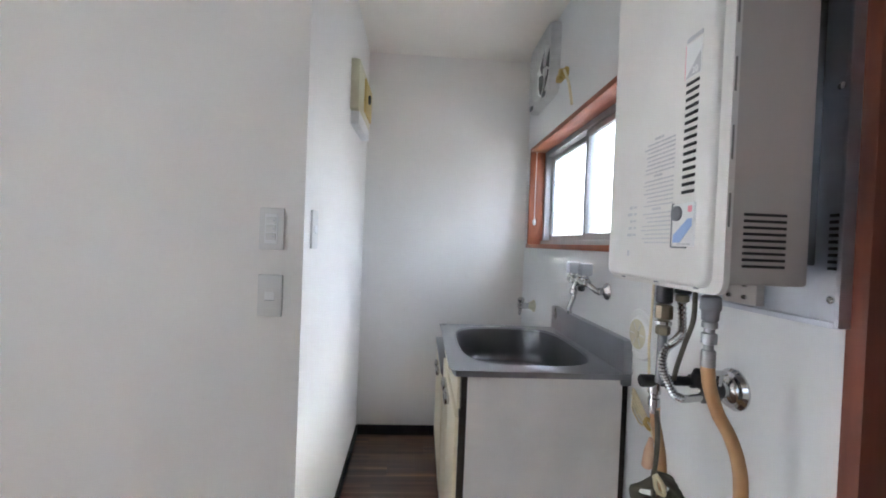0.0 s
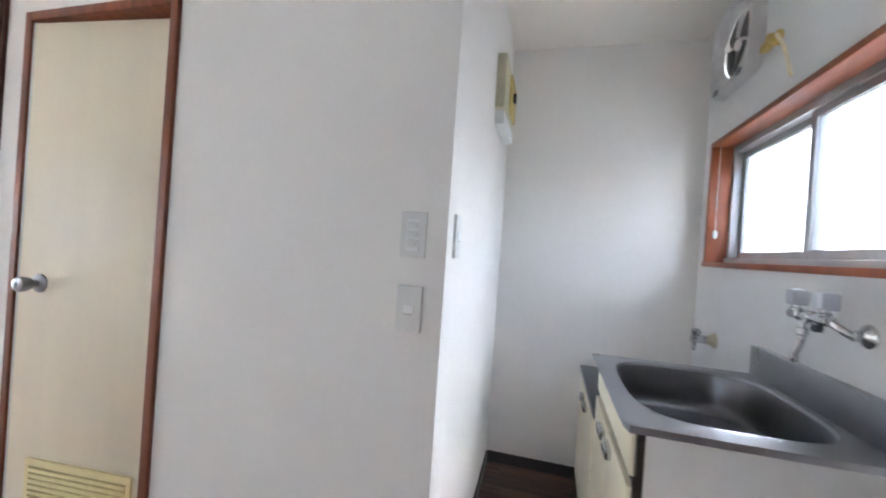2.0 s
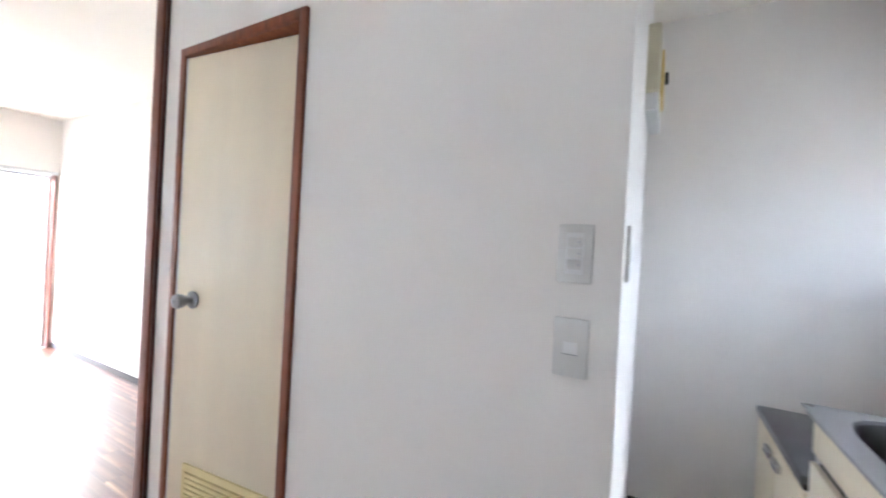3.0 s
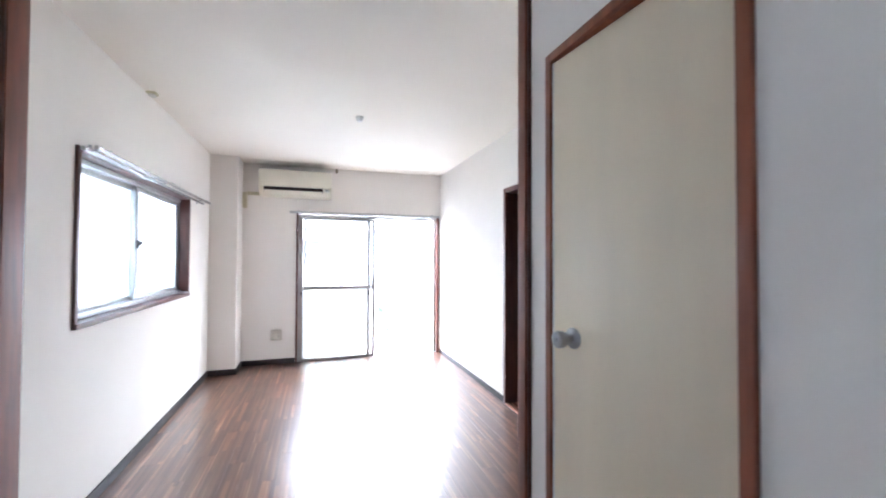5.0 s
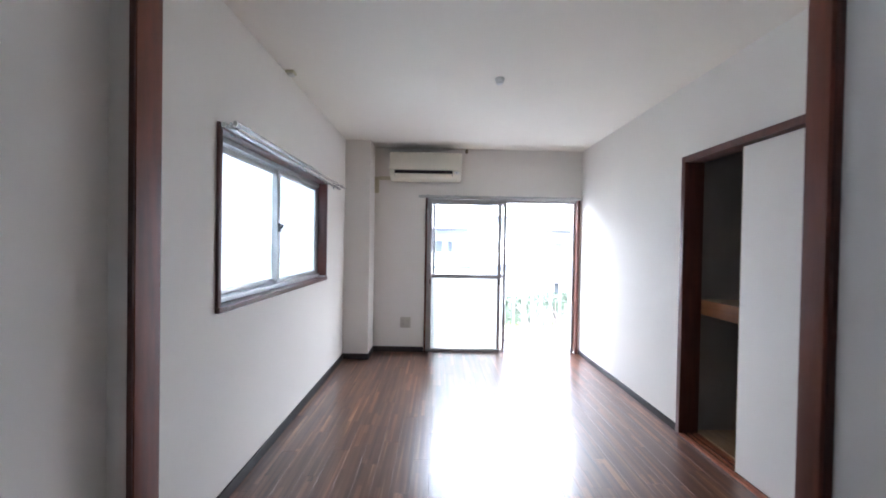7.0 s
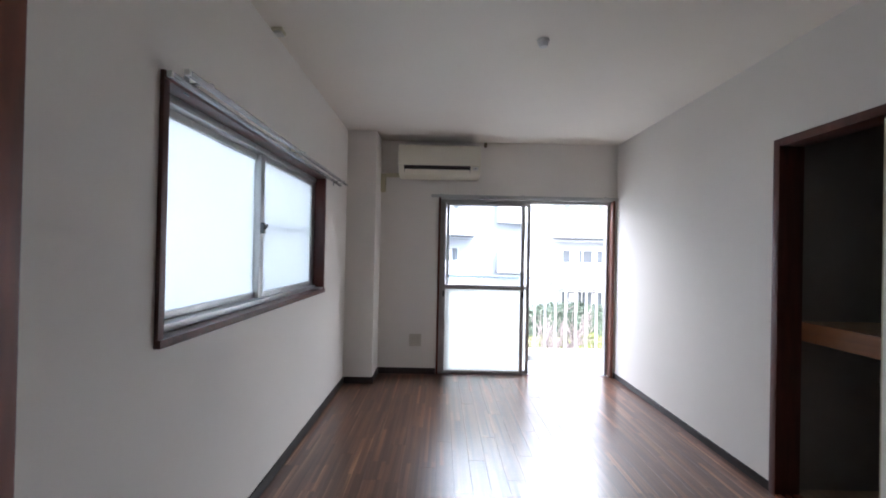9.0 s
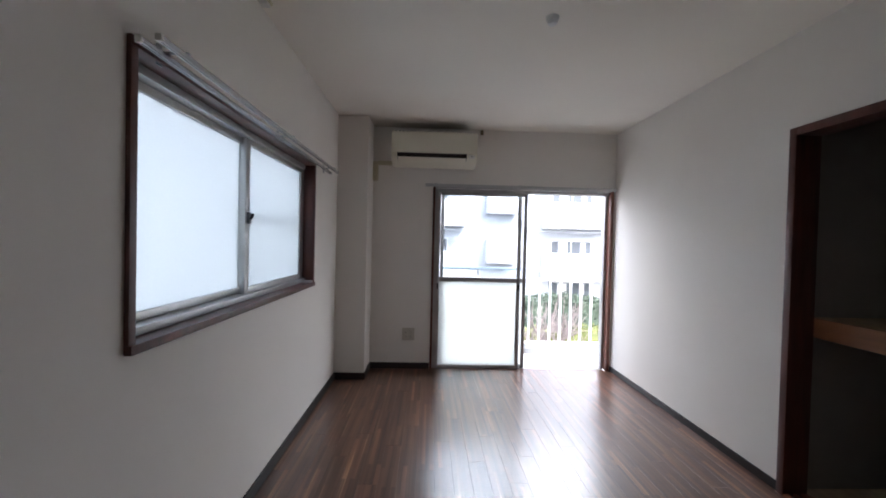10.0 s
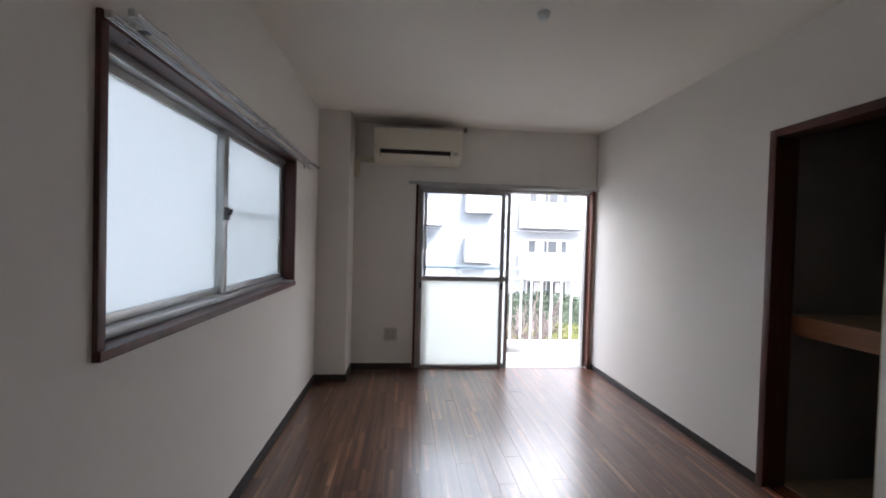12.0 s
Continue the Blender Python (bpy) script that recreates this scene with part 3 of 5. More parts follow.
sash(b, "sash", y0 + 0.022, -0.1, X - 0.05, 0.0, z1 - 0.032, [FROST_DOOR, GLASS], mid=0.9, along="y", w=0.038, metal=BRONZE)
sash(b, "sash", y0 + 0.065, -0.034, X - 0.085, 0.0, z1 - 0.032, [FROST_DOOR, GLASS], mid=0.9, along="y", w=0.034, metal=BRONZE)
part("latch", box(X - 0.04, X - 0.026, -0.126, -0.108, 0.80, 0.86, 0.003), BLACK, b, "small black sash latch")
part("latch", box(X - 0.04, X - 0.026, y0 + 0.035, y0 + 0.05, 0.80, 0.86, 0.003), BLACK, b, "small black sash latch")
r = thing("curtain_rail", "silver curtain rail above the balcony door", "curtain rail", (X, -1.08, 1.832), group="curtain rails")
part("track", boxes([(0.046, 0.068, 0, 1.895, 0.002, 0.014), (0.046, 0.05, 0, 1.895, -0.014, 0.002), (0.064, 0.068, 0, 1.895, -0.014, 0.002)], 0.002), ALU_GREY, r)
for y in (-0.004, 1.899):
    part("end_cap", box(0.044, 0.07, y - 0.005, y + 0.005, -0.015, 0.016, 0.003), PLASTIC_GREY, r)
for y in (0.1, 0.94, 1.8):
    part("bracket", boxes([(0, 0.004, y - 0.012, y + 0.012, -0.02, 0.03), (0.003, 0.06, y - 0.008, y + 0.008, 0.012, 0.018)], 0.001), ALU, r)

# ---------------------------------------------------------------- lavatory door
fr = tagged(new("door_frame"), "red-brown wooden frame round a beige door", "door frame", kind="structure")
a0, a1, _, dz = DOORWAY
part("architrave", boxes([(a0 - 0.03, a0, -0.014, 0.004, 0, dz + 0.03), (a1, a1 + 0.03, -0.014, 0.004, 0, dz + 0.03), (a0, a1, -0.014, 0.004, dz, dz + 0.03)], 0.002), TRIM_MID, fr)
# inner jamb takes the lighter trim: its lit glow is in the colour
part("jamb", boxes([(a0 - 0.011, a0, 0.004, 0.1, 0, dz + 0.011), (a1, a1 + 0.011, 0.004, 0.1, 0, dz + 0.011), (a0, a1, 0.004, 0.1, dz, dz + 0.011)], 0.001), TRIM_LIGHT, fr, "inner jamb, coloured orange-brown as if lit")
part("stop", boxes([(a0, a0 + 0.012, 0.087, 0.099, 0, dz), (a1 - 0.012, a1, 0.087, 0.099, 0, dz), (a0 + 0.012, a1 - 0.012, 0.087, 0.099, dz - 0.012, dz)], 0.001), TRIM_DARK, fr)
door = tagged(new("door_1"), "beige flush door, slightly ajar, with louvred vent and round knob", "door", kind="structure")
door.matrix_world = pose(a1 - 0.004, 0.05, 0, 0, 0, 5.2)
LW = a1 - a0 - 0.008
part("leaf", box(-LW, 0, 0, 0.034, 0.01, dz - 0.008, 0.002), DOOR, door)
part("edge_strip", box(-LW - 0.0015, -LW + 0.007, -0.0015, 0.0355, 0.01, dz - 0.008, 0.001), PLASTIC_GREY, door, "pale grey edge strip")
KX = -1.412 - a1 + 0.004
kn = part("door_knob", lathe((KX, 0.0, 1.04), (0, -1, 0), [(0, 0.033), (0.004, 0.033), (0.009, 0.026), (0.012, 0.014), (0.026, 0.013), (0.03, 0.02), (0.044, 0.025), (0.058, 0.027), (0.066, 0.024), (0.07, 0.016)]), STEEL, door, "brushed steel round knob")
part("keyhole", lathe((KX, -0.07, 1.04), (0, -1, 0), [(0, 0.008), (0.002, 0.008)], 16), GREY, kn)
V0, V1 = KX, KX + 0.435
vent = part("vent_frame", boxes([(V0, V1, -0.01, 0, 0.405, 0.43), (V0, V1, -0.01, 0, 0.10, 0.12), (V0, V0 + 0.018, -0.01, 0, 0.12, 0.405), (V1 - 0.018, V1, -0.01, 0, 0.12, 0.405)], 0.002), LOUVRE, door, "cream louvred plastic vent")
for i in range(14):
    z = 0.13 + i * 0.0197
    part("slat", boxes([(V0 + 0.018, V1 - 0.018, -0.012, 0.0, z, z + 0.012)], 0.002), LOUVRE, vent)

# entrance door frame and leaf
fr = tagged(new("entry_frame"), "red-brown wooden frame of the entrance door", "door frame", kind="structure")
e0, e1, _, ez = ENTRY
part("frame", boxes([(EAST - 0.02, EAST + 0.14, e1, e1 + 0.03, 0, ez + 0.04), (EAST - 0.02, EAST + 0.14, e0 - 0.045, e0, 0, ez + 0.04), (EAST - 0.02, EAST + 0.14, e0, e1, ez, ez + 0.04)], 0.002), TRIM, fr)
door = tagged(new("door_2"), "closed dark red-brown entrance door", "door", kind="structure")
part("leaf", box(EAST + 0.05, EAST + 0.09, e0 + 0.003, e1 - 0.003, 0.01, ez - 0.004, 0.002), TRIM_DARK, door)

# ---------------------------------------------------------------- closet
c0, c1, _, cz = CLOSET
cl = tagged(new("closet_frame"), "dark red-brown wooden frame of the closet", "closet frame", kind="structure")
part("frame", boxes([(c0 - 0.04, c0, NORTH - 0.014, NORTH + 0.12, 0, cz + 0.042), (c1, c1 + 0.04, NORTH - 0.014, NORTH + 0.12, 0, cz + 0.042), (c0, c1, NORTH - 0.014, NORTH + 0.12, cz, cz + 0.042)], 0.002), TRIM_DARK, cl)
part("sill_track", boxes([(c0, c1, NORTH - 0.012, NORTH + 0.02, 0, 0.012), (c0, c1, NORTH + 0.045, NORTH + 0.06, 0, 0.012), (c0, c1, NORTH + 0.085, NORTH + 0.12, 0, 0.012)], 0.001), TRIM_LIGHT, cl, "brown grooved sill track")
setting("closet_walls", boxes([(c0 - 0.09, c0 - 0.03, NORTH + 0.1, 1.68, 0, 2.3), (c1 + 0.03, c1 + 0.09, NORTH + 0.1, 1.68, 0, 2.3), (c0 - 0.09, c1 + 0.09, 1.68, 1.74, 0, 2.3)]), CLOSET_PAPER, "closet interior walls, grey with the shade inside", "closet wall")
setting("closet_floor", box(c0 - 0.03, c1 + 0.03, NORTH + 0.12, 1.68, -0.05, 0.02), PLY, "bare plywood closet floor", "closet floor")
setting("closet_ceiling", box(c0 - 0.09, c1 + 0.09, NORTH + 0.1, 1.74, 2.3, 2.34), CLOSET_PAPER, "closet ceiling, grey with the shade inside", "closet ceiling")
sh = thing("closet_shelf", "timber closet shelf with a plain front rail", "shelf", (c0, NORTH + 0.12, 0.83))
part("front_rail", box(-0.028, c1 - c0 + 0.028, 0, 0.03, 0, 0.1, 0.002), SHELF_WOOD, sh)
part("shelf_board", box(-0.028, c1 - c0 + 0.028, 0.03, 0.72, 0.085, 0.1), PLY, sh)
for i, (x0, x1, y) in enumerate(((-3.06, -2.215, NORTH + 0.02), (-2.75, c1, NORTH + 0.06))):
    d = thing("sliding_door", "white papered sliding closet door, pushed aside", "sliding door", (x0, y, 0.012), group="closet doors")
    n = x1 - x0
    part("panel", box(0.004, n - 0.004, 0.003, 0.022, 0.004, cz - 0.02, 0.001), WALLPAPER, d)
    part("edge_strip", boxes([(0, 0.004, 0.002, 0.023, 0, cz - 0.016), (n - 0.004, n, 0.002, 0.023, 0, cz - 0.016)]), PLASTIC_OLD, d, "thin yellowed edge strip")
    part("finger_pull", lathe((0.06, 0.0035, 0.9), (0, -1, 0), [(0, 0.03), (0.002, 0.03), (0.0025, 0.026), (0.001, 0.02)]), TRIM_DARK, d) if i else None

# ---------------------------------------------------------------- living-room fittings
ac = thing("air_conditioner", "cream-white wall air conditioner with a dark outlet slot", "air conditioner", (WEST, -1.005, 2.003))
PROFILE = [(0.0, 0.0), (0.13, 0.0), (0.2, 0.015), (0.245, 0.05), (0.262, 0.08), (0.268, 0.13), (0.262, 0.2), (0.25, 0.235), (0.23, 0.25), (0.0, 0.25)]
bm = prism(PROFILE, -0.4, 0.4)
bmesh.ops.bevel(bm, geom=[e for e in bm.edges if abs(e.verts[0].co.y - e.verts[1].co.y) < 1e-6], offset=0.008, segments=2, affect="EDGES")
AC_CREAM = mat("cream_white_plastic", (0.75, 0.71, 0.59), 0.4, spread=0.03, scale=5)
body = part("body", bm, AC_CREAM, ac)
part("front_panel", prism([(0.258, 0.075), (0.27, 0.08), (0.276, 0.13), (0.27, 0.2), (0.256, 0.238), (0.248, 0.238)], -0.395, 0.395), AC_CREAM, body)
part("outlet_slot", prism([(0.22, 0.03), (0.25, 0.05), (0.267, 0.077), (0.262, 0.082), (0.22, 0.06)], -0.345, 0.3), BLACK, body, "dark air outlet slot")
part("louvre_flap", prism([(0.215, 0.017), (0.252, 0.046), (0.249, 0.05), (0.213, 0.022)], -0.34, 0.295), AC_CREAM, body)
part("display", box(0.255, 0.272, 0.32, 0.375, 0.045, 0.07, 0.003), PLASTIC_GREY, body, "small grey display window")
part("indicator", box(0.268, 0.274, 0.34, 0.352, 0.055, 0.064, 0.001), GREY, body)
for i in range(22):
    y = -0.37 + i * 0.0352
    part("grille_bar", box(0.02, 0.22, y, y + 0.012, 0.249, 0.256, 0.001), BLACK, body)
for o in ac.children_recursive:
    o.data.transform(Matrix.Diagonal((1, 1, 1.2, 1)))
solid("pipe_cover", boxes([(WEST + 0.001, WEST + 0.05, -1.603, -1.555, 1.865, 2.05), (WEST + 0.001, WEST + 0.03, -1.556, -1.41, 2.02, 2.06)], 0.006), PLASTIC_OLD, "beige duct cover for the air-conditioner pipes", "pipe cover")
solid("wall_hook", boxes([(WEST + 0.001, WEST + 0.006, -0.55, -0.52, 2.35, 2.395), (WEST + 0.005, WEST + 0.04, -0.54, -0.53, 2.372, 2.38), (WEST + 0.034, WEST + 0.04, -0.54, -0.53, 2.38, 2.393)], 0.001), BRASS, "small brown metal hook high on the wall", "hook")


def plate(name, label, category, m, kind):
    """A wall plate, 70 by 120 mm, that faces -y before it is turned by m."""
    p = thing(name, label, category)
    p.matrix_world = m
    cover = part("cover", box(-0.035, 0.035, -0.009, 0, -0.06, 0.06, 0.004), PLASTIC_GREY if kind != "outlet" else AGED, p)
    if kind == "switches":
        part("inner_frame", box(-0.018, 0.018, -0.0115, -0.008, -0.042, 0.042, 0.0015), PLASTIC, p)
        for k in (-1, 0, 1):
            s = part("rocker", box(-0.014, 0.014, -0.0145, -0.011, k * 0.023 - 0.0095, k * 0.023 + 0.0095, 0.0015), PLASTIC_GREY, p, "grey-white rocker")
            part("lamp_dot", box(0.006, 0.011, -0.0152, -0.0143, k * 0.023 - 0.002, k * 0.023 + 0.002), PRINT, s)
    elif kind == "blank":
        part("insert", box(-0.014, 0.014, -0.0115, -0.008, -0.012, 0.012, 0.0015), PLASTIC, p, "white insert")
        part("insert_line", box(-0.014, 0.014, -0.0125, -0.011, -0.0135, -0.0125), GREY, p)
    else:
        part("inner_frame", box(-0.027, 0.027, -0.011, -0.008, -0.046, 0.046, 0.001), AGED, p)
        for k in (-1, 1):
            s = part("socket", box(k * 0.0135 - 0.011, k * 0.0135 + 0.011, -0.0125, -0.0105, -0.04, 0.04, 0.001), AGED, p)
            for dz in (-0.02, 0.02):
                part("slot", boxes([(k * 0.0135 - 0.0035, k * 0.0135 - 0.0022, -0.013, -0.012, dz - 0.006, dz + 0.006), (k * 0.0135 + 0.0022, k * 0.0135 + 0.0035, -0.013, -0.012, dz - 0.006, dz + 0.006)]), BLACK, s)
    return p


plate("light_switch", "white wall plate with three rocker switches", "switch", pose(-0.035, 0.0, 1.29), "switches")
plate("wall_plate", "grey-white blank wall plate with a small insert", "wall plate", pose(-0.034, 0.0, 1.098), "blank")
plate("light_switch", "white switch plate on the alcove side wall", "switch", pose(0.0515, 0.1, 1.295, 0, 0, 90 + 1.7), "blank")
o = plate("wall_outlet", "yellowed double wall socket low on the wall", "socket", pose(WEST, -1.222, 0.348, 0, 0, 90), "outlet")
o.scale = (1.75, 1, 1.05)

ros = thing("ceiling_socket", "white round hanging-lamp socket on the ceiling", "ceiling socket", (-3.52, -0.455, CEIL))
part("base", lathe((0, 0, 0), (0, 0, -1), [(0, 0.032), (0.012, 0.032), (0.016, 0.028)]), PLASTIC_GREY, ros)
part("cap", lathe((0, 0, -0.014), (0, 0, -1), [(0, 0.024), (0.012, 0.025), (0.022, 0.02), (0.024, 0.01)]), PLASTIC, ros)
ros = thing("ceiling_plug", "small grey-beige square lamp socket near the wall top", "ceiling socket", (-3.48, -1.84, CEIL))
part("base", box(-0.03, 0.03, -0.028, 0.028, -0.016, 0, 0.004), PLASTIC_OLD, ros)
part("cap", box(-0.022, 0.022, -0.02, 0.02, -0.03, -0.015, 0.005), PLASTIC_GREY, ros)

# ---------------------------------------------------------------- kitchen
# sink unit
S0, S1, SX, ST = 0.042, 0.722, 0.519, 0.882
su = thing("sink_cabinet", "cream-fronted sink cabinet with a pale side panel", "cabinet", (SX, S0, 0))
part("side_panel", box(0.035, 0.53, 0.012, 0.03, 0.0, ST - 0.024, 0.001), CABINET_SIDE, su, "pale scuffed side panel")
part("front_edge", box(0.012, 0.035, 0.012, 0.03, 0.0, ST - 0.024, 0.001), DARK_EDGE, su, "dark brown exposed edge")
part("side_panel", box(0.012, 0.53, 0.64, 0.658, 0.0, ST - 0.024, 0.001), CABINET_SIDE, su)
part("back_edge", box(0.53, 0.548, 0.014, 0.03, 0.0, ST - 0.024), DARK_EDGE, su, "dark edge at the wall")
part("plinth", box(0.05, 0.06, 0.03, 0.64, 0.0, 0.08), DARK_EDGE, su)
part("fascia", box(0.004, 0.02, 0.012, 0.658, 0.755, ST - 0.025, 0.002), CREAM, su)
part("rail_shadow_gap", box(0.02, 0.03, 0.03, 0.64, 0.70, 0.755), DARK_EDGE, su)


def cabinet_door(parent, y0, y1, z0, z1, hy, hz):
    d = part("door", box(0.0, 0.016, y0, y1, z0, z1, 0.002), CREAM, parent)
    part("edge", box(0.016, 0.019, y0, y1, z0, z1), DARK_EDGE, d)
    h = part("handle", box(-0.02, -0.001, hy - 0.042, hy + 0.042, hz - 0.016, hz + 0.016, 0.006), CHROME, d, "chrome cup pull handle")
    part("grip_recess", box(-0.021, -0.018, hy - 0.03, hy + 0.03, hz - 0.011, hz + 0.002, 0.001), GUNMETAL, h)
    return d


cabinet_door(su, 0.014, 0.333, 0.085, 0.728, 0.27, 0.695)
cabinet_door(su, 0.337, 0.655, 0.085, 0.728, 0.4, 0.695)

sk = thing("kitchen_sink", "worn stainless-steel sink top with a deep basin", "sink", (0, 0, ST))
X0, X1 = SX - 0.012, EAST - 0.004
N = 96
cx, cy, hx, hy = 0.784, 0.392, 0.229, 0.29
bm = bmesh.new()


def squircle(sx, sy, z, e, ox=0.0):
    ring = []
    for i in range(N):
        a = 2 * math.pi * i / N
        c, s = math.cos(a), math.sin(a)
        k = (abs(c) ** e + abs(s) ** e) ** (-1 / e)
        ring.append(bm.verts.new((cx + ox + sx * k * c, cy + sy * k * s, z)))
    return ring


def rect_ring(z, grow=0.0):
    ring = []
    for i in range(N):
        a = 2 * math.pi * i / N
        c, s = math.cos(a), math.sin(a)
        k = min(((X1 if c > 0 else X0) + math.copysign(grow, c) - cx) / c if abs(c) > 1e-6 else 9, ((S1 if s > 0 else S0) + math.copysign(grow, s) - cy) / s if abs(s) > 1e-6 else 9)
        ring.append(bm.verts.new((cx + k * c, cy + k * s, z)))
    return ring


rings = [rect_ring(-0.022), rect_ring(-0.006), rect_ring(-0.001, -0.004), rect_ring(0.0, -0.012), squircle(hx + 0.012, hy + 0.012, -0.001, 3.6), squircle(hx + 0.004, hy + 0.004, 0.001, 3.6), squircle(hx, hy, -0.008, 3.6)]
for p, q in zip(rings, rings[1:]):
    for i in range(N):
        bm.faces.new((p[i], p[(i + 1) % N], q[(i + 1) % N], q[i]))
part("rim", bm, STEEL, sk, "brushed flat rim")
bm = bmesh.new()
rings = [squircle(hx + 0.001, hy + 0.001, -0.006, 3.6), squircle(hx - 0.006, hy - 0.006, -0.03, 3.6), squircle(hx - 0.013, hy - 0.013, -0.11, 3.6), squircle(hx - 0.018, hy - 0.018, -0.132, 3.8), squircle(hx - 0.026, hy - 0.026, -0.142, 3.8), squircle(hx - 0.038, hy - 0.038, -0.146, 3.8), squircle(hx - 0.05, hy - 0.05, -0.1465, 3.6), squircle(0.05, 0.05, -0.153, 2)]
for p, q in zip(rings, rings[1:]):
    for i in range(N):
        bm.faces.new((p[i], p[(i + 1) % N], q[(i + 1) % N], q[i]))
bm.faces.new(rings[-1])
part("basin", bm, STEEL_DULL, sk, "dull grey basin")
part("drain", lathe((cx, cy, -0.1525), (0, 0, 1), [(0, 0.045), (0.003, 0.045), (0.004, 0.035), (0.001, 0.03)]), CHROME, sk)
part("splashback", boxes([(EAST - 0.034, EAST - 0.003, S0, S1 + 0.02, -0.042, 0.104)], 0.006), STEEL, sk, "upright steel splashback")

# stove base
su = thing("stove_cabinet", "low cream-fronted stove cabinet with a steel top", "cabinet", (SX, 0.748, 0))
part("carcass", box(0.018, 0.55, 0.0, 0.655, 0.0, 0.63, 0.001), CABINET_SIDE, su)
part("steel_top", box(-0.008, 0.552, -0.004, 0.66, 0.635, 0.66, 0.003), STEEL_DULL, su, "dull steel top")
part("top_edge", box(0.002, 0.018, 0.0, 0.655, 0.615, 0.634), DARK_EDGE, su)
cabinet_door(su, 0.003, 0.326, 0.06, 0.61, 0.27, 0.565)
cabinet_door(su, 0.33, 0.653, 0.06, 0.61, 0.39, 0.565)

# tap on the wall
t = thing("wall_tap", "chrome two-handle wall tap with frosted cube handles", "tap", (EAST, 0.24, 1.116))
part("flange", lathe((0, 0, 0), (-1, 0, 0), [(0, 0.031), (0.003, 0.031), (0.008, 0.027), (0.013, 0.017), (0.018, 0.012)]), CHROME, t)
part("arm", tube([(-0.012, 0, 0), (-0.034, 0.0, -0.002), (-0.05, 0.012, 0.01), (-0.062, 0.04, 0.026)], 0.0105), CHROME, t)
part("arm_nut", lathe((-0.02, 0, -0.001), (-1, 0, 0), [(0, 0.012), (0.002, 0.0155), (0.014, 0.0155), (0.016, 0.012)], 6), CHROME, t)
part("valve_body", lathe((-0.064, 0.026, 0.026), (0, 1, 0), [(0, 0.01), (0.003, 0.0155), (0.04, 0.0165), (0.045, 0.0125), (0.07, 0.0125), (0.075, 0.0175), (0.095, 0.0175), (0.1, 0.0125), (0.125, 0.0125), (0.13, 0.0165), (0.17, 0.0155), (0.175, 0.01)]), CHROME, t)
for y in (0.05, 0.175):
    h = part("stem", lathe((-0.064, y, 0.036), (0, 0, 1), [(0, 0.016), (0.006, 0.0165), (0.01, 0.012), (0.018, 0.012)]), CHROME, t)
    part("handle", box(-0.085, -0.043, y - 0.021, y + 0.021, 0.052, 0.098, 0.007), ACRYLIC, h, "frosted acrylic cube handle")
part("spout", tube([(-0.07, 0.108, 0.02), (-0.082, 0.108, 0.002), (-0.08, 0.11, -0.03), (-0.09, 0.104, -0.058), (-0.1, 0.1, -0.08), (-0.098, 0.1, -0.1)], 0.0092), CHROME, t)
part("collar", lathe((-0.083, 0.108, -0.004), (0, 0, -1), [(0, 0.0125), (0.003, 0.015), (0.018, 0.015), (0.022, 0.011)]), CHROME, t)
part("spindle_cap", lathe((-0.064, 0.08, 0.01), (0, 0, -1), [(0, 0.012), (0.012, 0.014), (0.02, 0.01)]), GUNMETAL, t)

# gas cock by the stove
g = thing("gas_cock", "chrome gas cock with a cream rubber cap", "gas tap", (EAST, 1.16, 0.918))
part("flange", lathe((0, 0, 0), (-1, 0, 0), [(0, 0.036), (0.006, 0.036), (0.014, 0.026), (0.04, 0.018)]), PLASTIC_OLD, g, "yellowed wall cap")
part("body", boxes([(-0.1, -0.035, -0.018, 0.018, -0.018, 0.018)], 0.006), CHROME, g)
part("nozzle", lathe((-0.085, 0, -0.015), (0, 0, -1), [(0, 0.011), (0.012, 0.012), (0.014, 0.009), (0.026, 0.01), (0.04, 0.007)]), CHROME, g)
part("lever", lathe((-0.08, 0, 0.016), (0, 0, 1), [(0, 0.012), (0.01, 0.02), (0.022, 0.022), (0.032, 0.012)]), CHROME, g)

cap = thing("round_cover", "round cream plastic cover on the kitchen wall", "cover", (EAST, 0.002, 1.016))
part("disc", lathe((0, 0, 0), (-1, 0, 0), [(0, 0.078), (0.004, 0.078), (0.008, 0.074), (0.006, 0.056), (0.012, 0.053), (0.016, 0.046)], 36), PLASTIC, cap)
part("inner_disc", lathe((-0.013, 0, 0), (-1, 0, 0), [(0, 0.046), (0.003, 0.045), (0.004, 0.04), (0.003, 0.012), (0.006, 0.011), (0.007, 0.004)], 36), PLASTIC_OLD, cap, "yellowed centre")
for k in range(6):
    c, d = math.cos(k * math.pi / 3), math.sin(k * math.pi / 3)
    part("rib", rod((-0.016, 0.014 * c, 0.014 * d), (-0.0165, 0.038 * c, 0.038 * d), 0.0022, n=8), PLASTIC_GREY, cap)

# exhaust fan
fan = thing("exhaust_fan", "white plastic exhaust fan without a cover, high on the wall", "exhaust fan", (EAST, 1.085, 2.268))
bm = bmesh.new()
rows = []
for (h, e, x) in ((0.205, 9, 0.0), (0.205, 9, -0.034), (0.195, 9, -0.052), (0.165, 2.4, -0.046), (0.148, 2, -0.014)):
    ring = []
    for i in range(64):
        a = 2 * math.pi * i / 64
        c, s = math.cos(a), math.sin(a)
        k = h * (abs(c) ** e + abs(s) ** e) ** (-1 / e)
        ring.append(bm.verts.new((x, k * c * 1.03, k * s * 0.95)))
    rows.append(ring)
